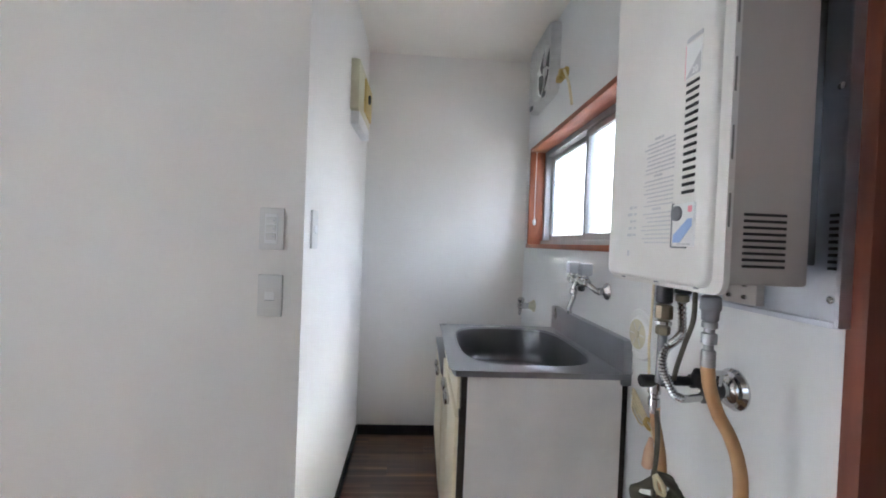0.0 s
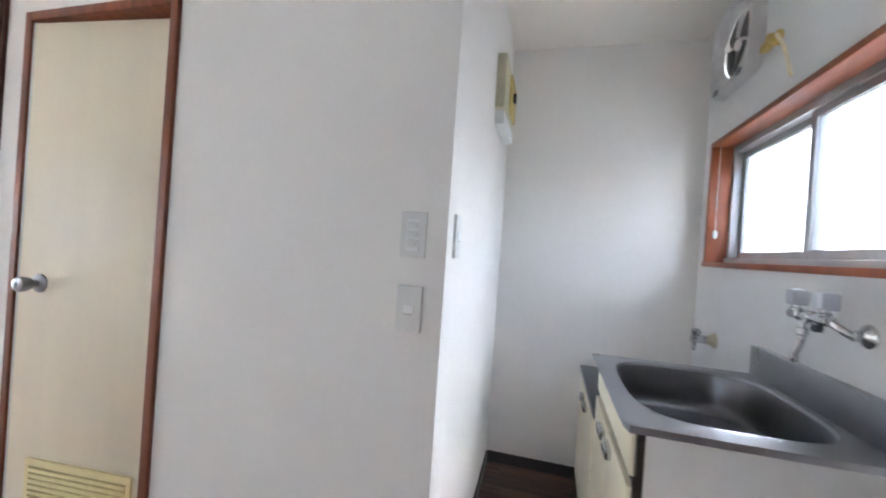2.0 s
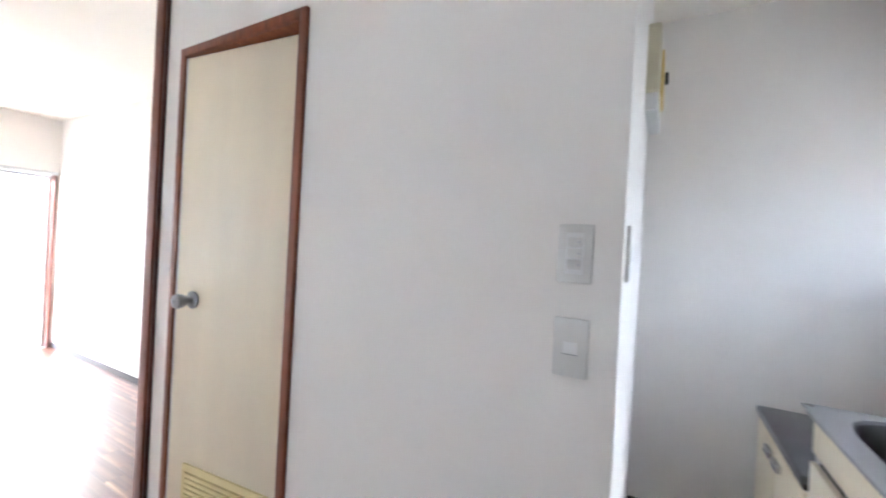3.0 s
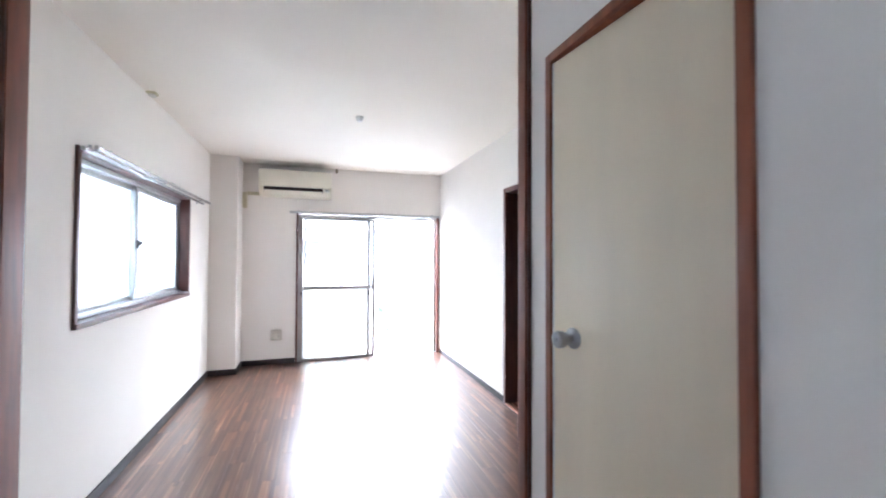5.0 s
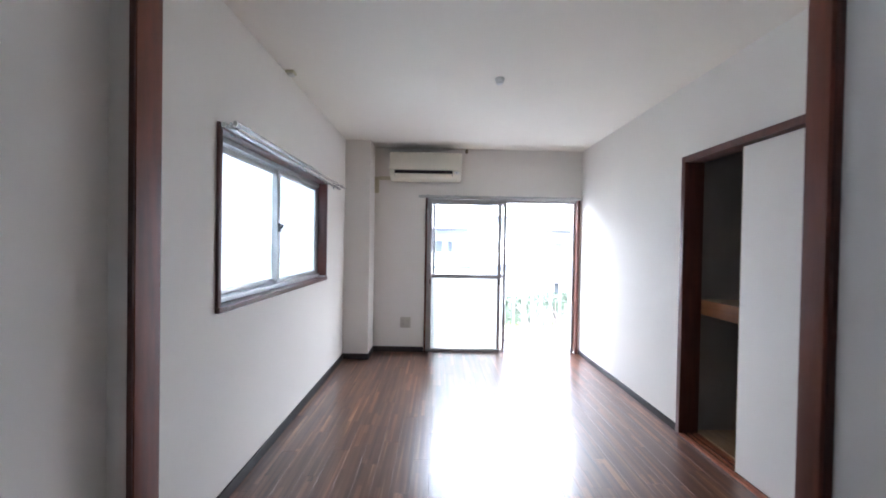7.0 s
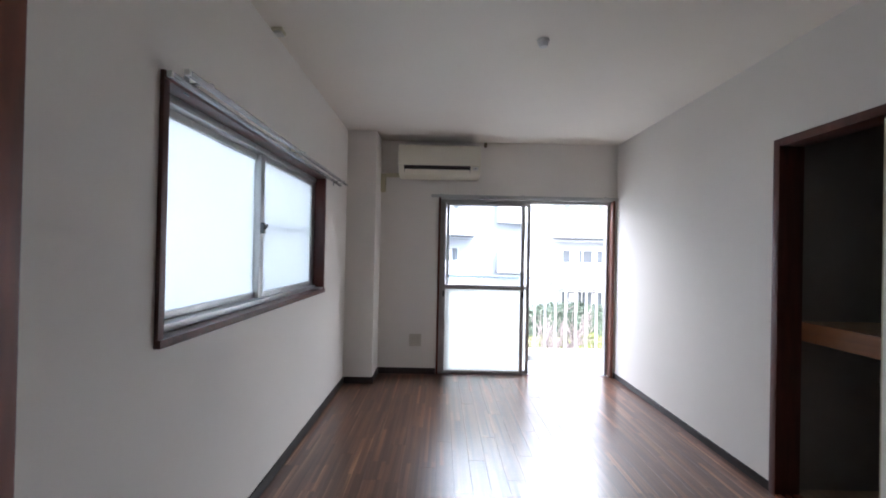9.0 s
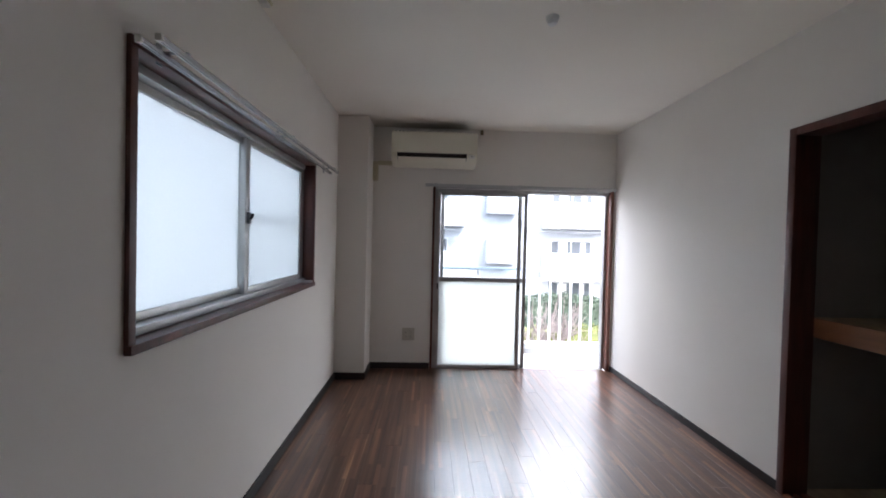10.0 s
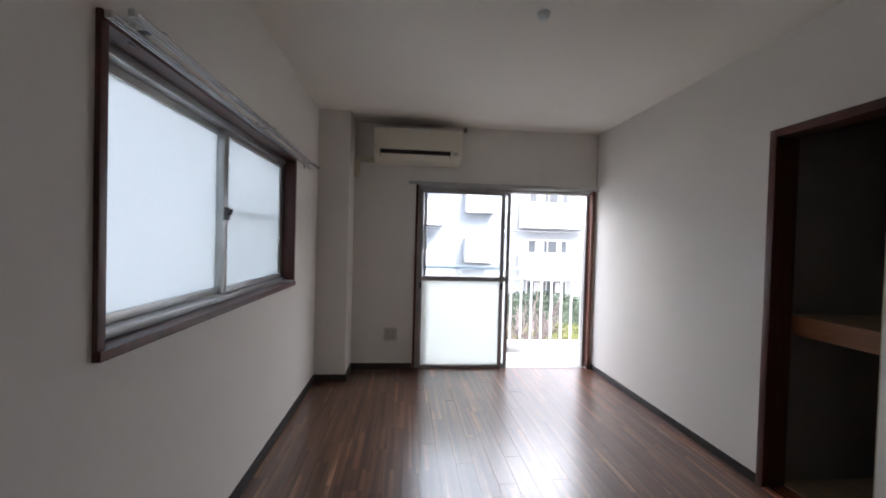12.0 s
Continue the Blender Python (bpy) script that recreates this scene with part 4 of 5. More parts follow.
for p, q in zip(rows, rows[1:]):
    for i in range(64):
        bm.faces.new((p[i], p[(i + 1) % 64], q[(i + 1) % 64], q[i]))
part("housing", bm, mat("sooty_plastic", (0.6, 0.59, 0.57), 0.5, spread=0.15, scale=8), fan)
# duct and shutter are coloured black so the opening reads as deep shade
part("duct", lathe((-0.014, 0, 0), (1, 0, 0), [(0, 0.136), (0.002, 0.133), (0.13, 0.133), (0.131, 0.136), (0.003, 0.137)], 48), BLACK, fan, "duct behind the blades, black for the shade inside")
part("back_shutter", lathe((0.118, 0, 0), (-1, 0, 0), [(0, 0.15), (0.003, 0.15)], 40), BLACK, fan, "shutter behind the blades, black for the shade inside")
part("motor", lathe((0.1, 0, 0.0), (-1, 0, 0), [(0, 0.055), (0.06, 0.055), (0.07, 0.048), (0.085, 0.02)]), GREY, fan)
hub = part("hub", lathe((0.02, 0, 0), (-1, 0, 0), [(0, 0.035), (0.03, 0.034), (0.045, 0.022), (0.05, 0.005)]), PLASTIC, fan)
for k in range(4):
    bm = bmesh.new()
    grid = []
    for i in range(7):
        r = 0.032 + i * 0.0175
        row = []
        for j in range(6):
            a = 2 * math.pi * k / 4 + 1.7 + (j - 2.5) * 0.2 * (0.6 + 0.08 * i) + 0.12 * i
            row.append(bm.verts.new((0.0 + (j - 2.5) * 0.011, r * math.cos(a), r * math.sin(a))))
        grid.append(row)
    for i in range(6):
        for j in range(5):
            bm.faces.new((grid[i][j], grid[i][j + 1], grid[i + 1][j + 1], grid[i + 1][j]))
    bmesh.ops.solidify(bm, geom=bm.faces[:], thickness=0.002)
    part("blade", bm, PLASTIC, hub)
for k in (-1, 1):
    part("clip", box(-0.06, -0.048, k * 0.12 - 0.02, k * 0.12 + 0.02, -0.185, -0.16, 0.004), GREY, fan)
cord = thing("pull_cord", "thin white pull cord with a white end knob", "pull cord", (EAST + 0.02, 1.306, 1.864))
part("cord", tube([(0, 0, 0), (0, 0.002, -0.2), (0, 0.0, -0.42)], 0.0016, 4, 6), PLASTIC, cord)
part("end_knob", lathe((0, 0, -0.42), (0, 0, -1), [(0, 0.004), (0.006, 0.009), (0.03, 0.01), (0.04, 0.006)], 16), PLASTIC, cord)
hk = thing("cord_hook", "yellowed hook with a loose yellow plug cord", "hook", (EAST, 0.765, 2.13))
part("plug", lathe((0, 0, 0), (-1, 0, 0), [(0, 0.028), (0.012, 0.028), (0.02, 0.018), (0.04, 0.016)]), YELLOW, hk)
part("socket_body", box(-0.03, 0, 0.03, 0.085, -0.02, 0.012, 0.006), YELLOW, hk)
part("tail", tube([(-0.02, -0.02, 0.0), (-0.035, -0.06, -0.02), (-0.025, -0.09, -0.08), (-0.02, -0.115, -0.15), (-0.018, -0.13, -0.2)], 0.006, 6, 8), CORD, hk)

# breaker box on the alcove side wall
fb = thing("breaker_box", "yellowed plastic breaker box with a yellow cover", "breaker box", (0.024, 0.0, 0.0))
part("case", box(0.0, 0.05, 0.735, 1.12, 1.885, 2.125, 0.012), PLASTIC_OLD, fb)
part("cover", box(0.05, 0.06, 0.88, 1.1, 1.92, 2.09, 0.005), YELLOW, fb, "yellow cover")
part("breaker", box(0.063, 0.076, 0.93, 0.96, 1.98, 2.02, 0.003), BLACK, fb, "black breaker lever")
part("lower_cover", box(0.006, 0.05, 0.76, 1.1, 1.822, 1.886, 0.008), PLASTIC, fb)

# water heater
H0, H1, HB, HT, HX = -0.6, -0.262, 1.229, 1.94, 0.83
h = thing("water_heater", "white gas water heater hung on the kitchen wall", "water heater", (HX, H0, HB))
W, D, HH = H1 - H0, 0.15, HT - HB
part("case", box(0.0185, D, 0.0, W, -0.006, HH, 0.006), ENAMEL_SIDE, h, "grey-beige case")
bm = bmesh.new()
add_box(bm, 0.0, 0.03, 0.016, W, -0.016, HH)
upright = [e for e in bm.edges if abs(e.verts[0].co.x - e.verts[1].co.x) > 0.01]
bmesh.ops.bevel(bm, geom=upright, offset=0.022, segments=4, profile=0.5, affect="EDGES")
front = [e for e in bm.edges if e.verts[0].co.x < 0.001 and e.verts[1].co.x < 0.001]
bmesh.ops.bevel(bm, geom=front, offset=0.009, segments=3, profile=0.5, affect="EDGES")
fp = part("front_cover", bm, ENAMEL, h, "white front cover with rounded edges")
bm = bmesh.new()
add_box(bm, 0.012, 0.022, -0.006, W + 0.004, -0.024, HH)
upright = [e for e in bm.edges if abs(e.verts[0].co.x - e.verts[1].co.x) > 0.005]
bmesh.ops.bevel(bm, geom=upright, offset=0.022, segments=4, profile=0.5, affect="EDGES")
part("cover_flange", bm, ENAMEL, h, "thin flange round the cover")
for i in range(6):
    z = 0.08 + i * 0.1
    part("flange_slot", box(0.0145, 0.0175, -0.0066, -0.004, z, z + 0.05), SLOT, h)
for i in range(15):
    z = 0.1375 + i * 0.01286
    part("vent_slot", boxes([(-0.001, 0.004, 0.0495, 0.081, z, z + 0.0058)], 0.001), BLACK, fp)
for i in range(9):
    z = 0.0205 + i * 0.0097
    part("side_slot", box(0.044, 0.111, -0.0012, 0.004, z, z + 0.0042), BLACK, h)
cp = part("control_panel", box(-0.004, 0.004, 0.043, 0.098, 0.049, 0.122, 0.003), PLASTIC, fp, "control panel with a round dial")
part("panel_frame", boxes([(-0.0045, -0.001, 0.0965, 0.0995, 0.048, 0.123), (-0.0045, -0.001, 0.06, 0.0965, 0.0465, 0.049)], 0.0006), GREY, cp)
part("dial", lathe((-0.004, 0.083, 0.105), (-1, 0, 0), [(0, 0.0125), (0.004, 0.0125), (0.005, 0.01)]), GREY, cp)
bm = bmesh.new()
low = [bm.verts.new((-0.0036, y, z)) for y, z in ((0.092, 0.056), (0.074, 0.056), (0.046, 0.083), (0.046, 0.095), (0.056, 0.095), (0.092, 0.068))]
top = [bm.verts.new((-0.0048, v.co.y, v.co.z)) for v in low]
bm.faces.new(low), bm.faces.new(top[::-1])
for i in range(6):
    bm.faces.new((low[i], top[i], top[(i + 1) % 6], low[(i + 1) % 6]))
part("stripe", bm, BLUE, cp, "pale blue slanted printed stripe")
part("dot", box(-0.0048, -0.0038, 0.047, 0.056, 0.106, 0.116), PINK, cp)
for k in range(3):
    part("mark", box(-0.0048, -0.0038, 0.048 + 0.012 * k, 0.057 + 0.012 * k, 0.0525, 0.0545), PRINT, cp)
rng = random.Random(5)
for i in range(26):
    z = 0.055 + i * 0.0078
    head = i in (8, 16, 25)
    y, end = (0.138, 0.165) if head else (0.104, 0.2 - rng.random() * 0.02)
    rows = []
    while y < end:
        n = rng.uniform(0.004, 0.012)
        rows.append((-0.0008, 0.002, y, min(y + n, end), z, z + (0.0042 if head else 0.0026)))
        y += n + rng.uniform(0.0012, 0.003)
    part("print_line", boxes(rows), PRINT, fp)
for i in range(5):
    part("print_line", boxes([(-0.0009, 0.002, 0.22, 0.231 - 0.003 * (i % 2), 0.07 + i * 0.014, 0.074 + i * 0.014), (-0.0009, 0.002, 0.236, 0.252 - 0.005 * (i % 3), 0.069 + i * 0.014, 0.075 + i * 0.014)]), PRINT, fp)
part("print_line", box(-0.0009, 0.002, 0.242, 0.249, 0.028, 0.04), PRINT, fp)
bm = bmesh.new()
tri = [[bm.verts.new((x, y, z)) for y, z in ((0.083, 0.331), (0.048, 0.331), (0.048, 0.366))] for x in (-0.0014, 0.002)]
bm.faces.new(tri[0]), bm.faces.new(tri[1][::-1])
for i in range(3):
    bm.faces.new((tri[0][i], tri[1][i], tri[1][(i + 1) % 3], tri[0][(i + 1) % 3]))
bmesh.ops.recalc_face_normals(bm, faces=bm.faces[:])
part("badge", bm, PRINT, fp, "grey printed triangular badge")
part("sticker", box(-0.0008, 0.002, 0.046, 0.085, 0.329, 0.387), PLASTIC, fp, "white sticker under the badge")
part("sticker_edge", box(-0.0011, 0.002, 0.0845, 0.0855, 0.329, 0.387), PINK, fp)
part("badge", box(-0.0012, 0.002, 0.046, 0.083, 0.391, 0.398), PRINT, fp)
part("badge", box(-0.0012, 0.002, 0.12, 0.2, 0.54, 0.552), PRINT, fp)
for y in (0.05, 0.16, 0.28):
    part("screw", lathe((0.012, y, -0.012), (0, 0, -1), [(0, 0.005), (0.006, 0.005), (0.007, 0.003)], 12), STEEL, h)
number = bpy.data.curves.new("number", "FONT")
number.body, number.size, number.extrude = "20", 0.015, 0.0004
number.materials.append(PLASTIC)
nb = new("number", number)
nb.parent = fp
nb.matrix_basis = Matrix.Translation((-0.002, 0.067, 0.334)) @ Matrix(((0, 0, -1, 0), (-1, 0, 0, 0), (0, 1, 0, 0), (0, 0, 0, 1)))
me = bpy.data.meshes.new_from_object(nb.evaluated_get(bpy.context.evaluated_depsgraph_get()))
nb2 = new("lettering", me)
nb2.parent, nb2.matrix_basis = fp, nb.matrix_basis
bpy.data.objects.remove(nb)

# steel back plate and flue behind the heater
bp = thing("heater_back_plate", "stainless steel backing plate behind the water heater", "metal plate", (EAST, H0, 1.165))
part("plate", box(-0.032, -0.004, 0.01, 0.36, 0.0, 1.2, 0.003), PLATE, bp)
part("flange", boxes([(-0.04, -0.002, 0.003, 0.01, -0.004, 1.2), (-0.04, -0.002, 0.01, 0.36, -0.006, 0.004)], 0.002), PLATE, bp)
part("support", boxes([(-0.11, -0.032, 0.05, 0.3, 0.09, 0.75)], 0.004), STEEL_DULL, bp, "dark heater hanger")
for i in range(9):
    part("slot", box(-0.0335, -0.031, 0.016, 0.03, 0.085 + i * 0.0105, 0.09 + i * 0.0105), BLACK, bp)
for y, z in ((0.022, 0.038), (0.022, 0.374)):
    part("screw", lathe((-0.032, y, z), (-1, 0, 0), [(0, 0.006), (0.003, 0.006), (0.005, 0.003)], 12), CHROME, bp)

part("bracket", box(-0.05, -0.033, 0.142, 0.227, 0.008, 0.062, 0.003), ENAMEL_SIDE, bp, "pale screwed bracket")
for y in (0.168, 0.206):
    for z in (0.022, 0.046):
        part("bracket_screw", lathe((-0.05, y, z), (-1, 0, 0), [(0, 0.005), (0.003, 0.005), (0.006, 0.003)], 12), CHROME, bp)

# pipes below the heater
v = thing("mixing_valve", "chrome wall stop valve with a dark body and black knob", "valve", (EAST, -0.357, 0.98))
part("flange", lathe((0, 0, 0), (-1, 0, 0), [(0, 0.044), (0.004, 0.044), (0.012, 0.038), (0.014, 0.03), (0.02, 0.026), (0.024, 0.018), (0.045, 0.017)], 32), CHROME, v)
part("neck", lathe((-0.035, 0, 0), (-1, 0, 0), [(0, 0.021), (0.012, 0.021), (0.014, 0.016), (0.03, 0.016), (0.032, 0.008)]), GUNMETAL, v)
part("body", lathe((-0.05, 0.032, 0.005), (-1, 0, 0), [(0, 0.008), (0.003, 0.015), (0.024, 0.015), (0.027, 0.0105), (0.07, 0.0105), (0.073, 0.0135), (0.092, 0.0135), (0.095, 0.009), (0.112, 0.009)]), GUNMETAL, v, "dull dark metal body")
part("link", rod((-0.055, 0.0, 0.002), (-0.062, 0.034, 0.004), 0.012), GUNMETAL, v)
part("spindle_cap", lathe((-0.068, 0.026, 0.008), (0, -0.5, 0.8), [(0, 0.012), (0.012, 0.0135), (0.026, 0.0135), (0.03, 0.009)]), GUNMETAL, v)
part("lever", boxes([(-0.075, -0.03, -0.02, -0.008, 0.034, 0.044), (-0.05, -0.038, -0.018, -0.01, 0.01, 0.036)], 0.004), CHROME, v)
part("knob", lathe((-0.156, 0.032, 0.004), (-1, 0, 0), [(0, 0.009), (0.003, 0.0138), (0.03, 0.0138), (0.033, 0.011)]), BLACK, v, "black plastic knob")
part("outlet", lathe((-0.156, 0.032, 0.008), (0, 0, -1), [(0, 0.011), (0.003, 0.0135), (0.03, 0.0135), (0.033, 0.009), (0.04, 0.009), (0.042, 0.0125), (0.06, 0.0125), (0.062, 0.009), (0.075, 0.009)]), CHROME, v)

s = thing("supply_pipe", "dark union and brass nuts with a corrugated steel hose", "pipe", (0.921, -0.342, 1.208))
part("union", lathe((0, 0, 0.01), (0, 0, -1), [(0, 0.0135), (0.02, 0.0135), (0.022, 0.0165), (0.056, 0.0165), (0.06, 0.013)]), GUNMETAL, s, "dark grey union")
part("brass_nut", lathe((0, 0, -0.052), (0, 0, -1), [(0, 0.013), (0.003, 0.018), (0.03, 0.018), (0.034, 0.012)], 8), BRASS, s)
part("steel_ring", lathe((0, 0, -0.087), (0, 0, -1), [(0, 0.012), (0.001, 0.0165), (0.008, 0.0165), (0.01, 0.012)]), CHROME, s)
part("brass_nut", lathe((0, 0, -0.098), (0, 0, -1), [(0, 0.011), (0.002, 0.0145), (0.018, 0.0145), (0.021, 0.01)], 6), BRASS, s)
part("riser", rod((0, 0, -0.116), (-0.002, 0, -0.222), 0.0095), STEEL_DULL, s)
part("elbow_nut", lathe((0.041, 0, 0.01), (0, 0, -1), [(0, 0.014), (0.014, 0.014), (0.016, 0.0165), (0.036, 0.0165), (0.039, 0.011)], 12), GUNMETAL, s)
part("collar", lathe((0.04, 0, -0.03), (0, 0, -1), [(0, 0.011), (0.002, 0.0135), (0.014, 0.0135), (0.017, 0.009)], 12), BRASS, s)
part("corrugated_hose", tube([(0.039, 0, -0.044), (0.041, -0.002, -0.085), (0.036, -0.008, -0.113), (0.016, -0.018, -0.127), (-0.003, -0.022, -0.14), (-0.011, -0.022, -0.162), (-0.008, -0.022, -0.19), (0.002, -0.022, -0.213), (0.017, -0.022, -0.238), (0.034, -0.022, -0.248)], 0.0082, 8, 14, 0.0013), CHROME, s, "corrugated steel hose")
part("hose_tail", tube([(0.034, -0.022, -0.248), (0.052, -0.022, -0.247), (0.078, -0.022, -0.244)], 0.0078), CHROME, s)
part("end_nut", lathe((0.076, -0.022, -0.244), (1, 0, 0), [(0, 0.009), (0.002, 0.0125), (0.014, 0.0125), (0.016, 0.01), (0.022, 0.01), (0.024, 0.013), (0.036, 0.013)], 8), STEEL_DULL, s)
part("thin_pipe", tube([(0.061, -0.01, 0.0), (0.06, -0.01, -0.08), (0.046, -0.006, -0.136), (0.031, -0.006, -0.186), (0.027, -0.004, -0.214)], 0.0052, 8, 8), CABLE, s, "dark bent pipe")
part("thin_cord", tube([(-0.003, 0.035, 0.0), (-0.006, 0.035, -0.1), (-0.007, 0.037, -0.15), (-0.002, 0.04, -0.21), (0.01, 0.06, -0.26)], 0.0026, 8, 8), CORD, s)

hs = thing("gas_hose", "tan rubber hose on a steel coupling", "hose", (0.925, -0.474, 1.208))
part("union", lathe((0, 0, 0.006), (0, 0, -1), [(0, 0.012), (0.022, 0.012), (0.025, 0.0165), (0.046, 0.0175), (0.05, 0.0145), (0.066, 0.014), (0.07, 0.01)]), GREY, hs, "grey plastic union")
part("steel_nut", lathe((0, 0, -0.062), (0, 0, -1), [(0, 0.01), (0.003, 0.013), (0.012, 0.013), (0.014, 0.009), (0.021, 0.009), (0.023, 0.013), (0.041, 0.013), (0.043, 0.0085), (0.052, 0.0085), (0.054, 0.012), (0.083, 0.0123), (0.084, 0.011)], 20), STEEL, hs)
part("hose", tube([(0, 0, -0.14), (0.001, 0, -0.155), (0.005, -0.002, -0.185), (0.02, -0.005, -0.23), (0.042, -0.01, -0.272), (0.056, -0.015, -0.32), (0.06, -0.018, -0.38), (0.06, -0.02, -0.55), (0.065, -0.02, -0.8), (0.08, 0.0, -1.05), (0.1, 0.05, -1.2)], 0.0116, 8, 14), HOSE, hs)

cb = thing("drain_hose", "tan hose and dark cables tied in a bundle below the valve", "hose", (0.925, -0.325, 0.935))
part("hose", tube([(-0.002, 0.0, -0.008), (0.004, 0.008, -0.04), (0.016, 0.014, -0.08), (0.028, 0.016, -0.14), (0.03, 0.012, -0.25), (0.03, 0.0, -0.6), (0.04, 0.0, -0.93)], 0.0105, 8, 12), HOSE, cb)
part("cable", tube([(-0.004, -0.008, -0.012), (-0.002, -0.013, -0.06), (-0.003, -0.014, -0.11), (-0.008, -0.014, -0.16), (-0.004, -0.012, -0.2)], 0.0052, 8, 8), CABLE, cb)
for k in range(4):
    part("cable_loop", tube([(0.0, -0.01, -0.15), (0.042 + 0.006 * k, 0.0 - 0.006 * k, -0.168 - 0.012 * k), (0.05, 0.01, -0.205 - 0.008 * k), (0.01, 0.004, -0.215), (-0.035, -0.006, -0.2 - 0.008 * k), (-0.04 - 0.004 * k, -0.012, -0.18), (-0.008, -0.02, -0.152 - 0.008 * k)], 0.0055, 8, 8), CABLE, cb)
part("tie", tube([(-0.012, -0.03, -0.142), (0.0, -0.034, -0.16), (0.008, -0.03, -0.185), (-0.006, -0.026, -0.178), (-0.014, -0.028, -0.146)], 0.0045, 6, 8), CORD, cb, "cream twist tie")
part("rubber_end", lathe((-0.012, -0.006, -0.075), (-0.1, 0, -1), [(0, 0.004), (0.03, 0.0105), (0.062, 0.0115), (0.066, 0.008)]), PEACH, cb, "peach rubber end")
co = thing("cord_bundle", "cream electric cord folded and tied with a yellow band", "cord", (1.056, -0.03, 0.8))
for k in range(5):
    o = (k - 2) * 0.011
    part("loop", tube([(0.0, -0.052, -0.022), (0.0, -0.015, -0.012 + 1.2 * o), (0.002, 0.03, 0.012 + 1.5 * o), (0.006, 0.046, 0.016 + o), (0.01, 0.025, 0.002 + 0.7 * o), (0.01, -0.02, -0.016 + 0.4 * o), (0.004, -0.056, -0.026)], 0.003, 6, 8), CORD, co)
part("band", tube([(-0.01, -0.05, -0.018), (0.002, -0.044, -0.01), (0.014, -0.05, -0.022), (0.002, -0.058, -0.034), (-0.01, -0.05, -0.018)], 0.0055, 6, 8), YELLOW, co, "yellow band")
part("lead", tube([(0.004, -0.055, -0.026), (0.006, -0.07, -0.05), (0.01, -0.085, -0.09), (0.012, -0.09, -0.2), (0.012, -0.09, -0.78)], 0.004, 6, 8), CORD, co)

# ---------------------------------------------------------------- outside
GROUND = -3.0
bm = bmesh.new()
add_box(bm, -400, 60, -250, 250, GROUND - 0.5, GROUND)
setting("ground", bm, SOIL, "bare brown ground below the building", "ground")
setting("road", box(-14.2, -8.5, -120, 120, GROUND, GROUND + 0.03), ASPHALT, "grey asphalt lane beyond the balcony", "road")
setting("balcony_floor", box(-6.7, WEST - T, -2.4, 1.6, -0.25, -0.1), CONCRETE, "pale concrete balcony slab", "balcony floor")
setting("balcony_kerb", box(-6.66, -6.48, -2.4, 1.6, -0.1, -0.03, 0.008), KERB, "concrete kerb along the balcony edge, shade in its grey", "kerb")
setting("own_facade", boxes([(WEST - T - 0.4, WEST - T, -9, SOUTH - T - 0.02, GROUND, 6), (WEST - T - 0.4, WEST - T, NORTH + 0.8, 9, GROUND, 6)]), RENDER_WHITE, "white rendered outer wall of the flat", "facade")
rail = thing("balcony_railing", "white metal balcony railing with upright bars", "railing", (-6.57, 0, -0.03))
part("top_rail", box(-0.025, 0.025, -2.4, 1.6, 0.96, 1.0, 0.008), RAIL_BLUE, rail, "pale blue-grey hand rail")
part("upper_bar", box(-0.014, 0.014, -2.4, 1.6, 0.845, 0.87, 0.004), RAIL_WHITE, rail)
part("bottom_bar", box(-0.018, 0.018, -2.4, 1.6, 0.03, 0.065, 0.004), RAIL_WHITE, rail)
for y in (-2.35, -0.4, 1.55):
    part("post", box(-0.02, 0.02, y - 0.02, y + 0.02, 0, 0.96, 0.003), RAIL_WHITE, rail)
for i in range(30):
    y = -2.27 + i * 0.133
    part("bar", box(-0.012, 0.012, y - 0.009, y + 0.009, 0.065, 0.845), RAIL_WHITE, rail)
line = thing("utility_line", "thin overhead wire strung between grey poles", "utility line", (-12, 0, GROUND))
for y in (-38, 38):
    part("pole", rod((0, y, 0), (0, y, 5.5), 0.14, 0.1, 12), CONCRETE, line)
part("wire", tube([(0, -38, 4.8), (0, 0, 4.6), (0, 38, 4.8)], 0.012, 6, 6), GREY, line)

bld = thing("apartment_building", "white and grey apartment block with stacked balconies", "building", (-24.5, 0, GROUND))
part("wall", box(-9, 0, -42, 42, 0, 15.6), RENDER_GREY, bld, "pale grey rendered wall")
part("roof", box(-9.4, 0.4, -42.4, 42.4, 15.6, 16.1), RENDER_WHITE, bld)
SLABS = (2.5, 5.3, 8.1, 10.9, 13.7)
balcony_me = mesh_of("parapet", boxes([(0, 1.3, -1.95, 1.95, -0.12, 0.0), (1.18, 1.3, -1.95, 1.95, 0.0, 1.3), (0, 1.18, -1.95, -1.83, 0.0, 1.3), (0, 1.18, 1.83, 1.95, 0.0, 1.3)], 0.01), RENDER_WHITE)
pane_me = mesh_of("pane", boxes([(0.0, 0.03, -1.15, -0.03, 0.05, 1.95), (0.0, 0.03, 0.03, 1.15, 0.05, 1.95)]), WINDOW_DARK)
frame_me = mesh_of("window_frame", boxes([(0.0, 0.06, -1.22, -1.15, 0, 2.02), (0, 0.06, 1.15, 1.22, 0, 2.02), (0, 0.06, -0.03, 0.03, 0.05, 1.95), (0, 0.06, -1.15, 1.15, 1.95, 2.02), (0, 0.06, -1.15, 1.15, 0, 0.05)]), ALU_WHITE)
curtain_me = mesh_of("curtain", boxes([(0.03, 0.045, -0.75, -0.2, 0.1, 1.9), (0.03, 0.045, 0.55, 0.85, 0.1, 1.9)]), RENDER_WHITE)
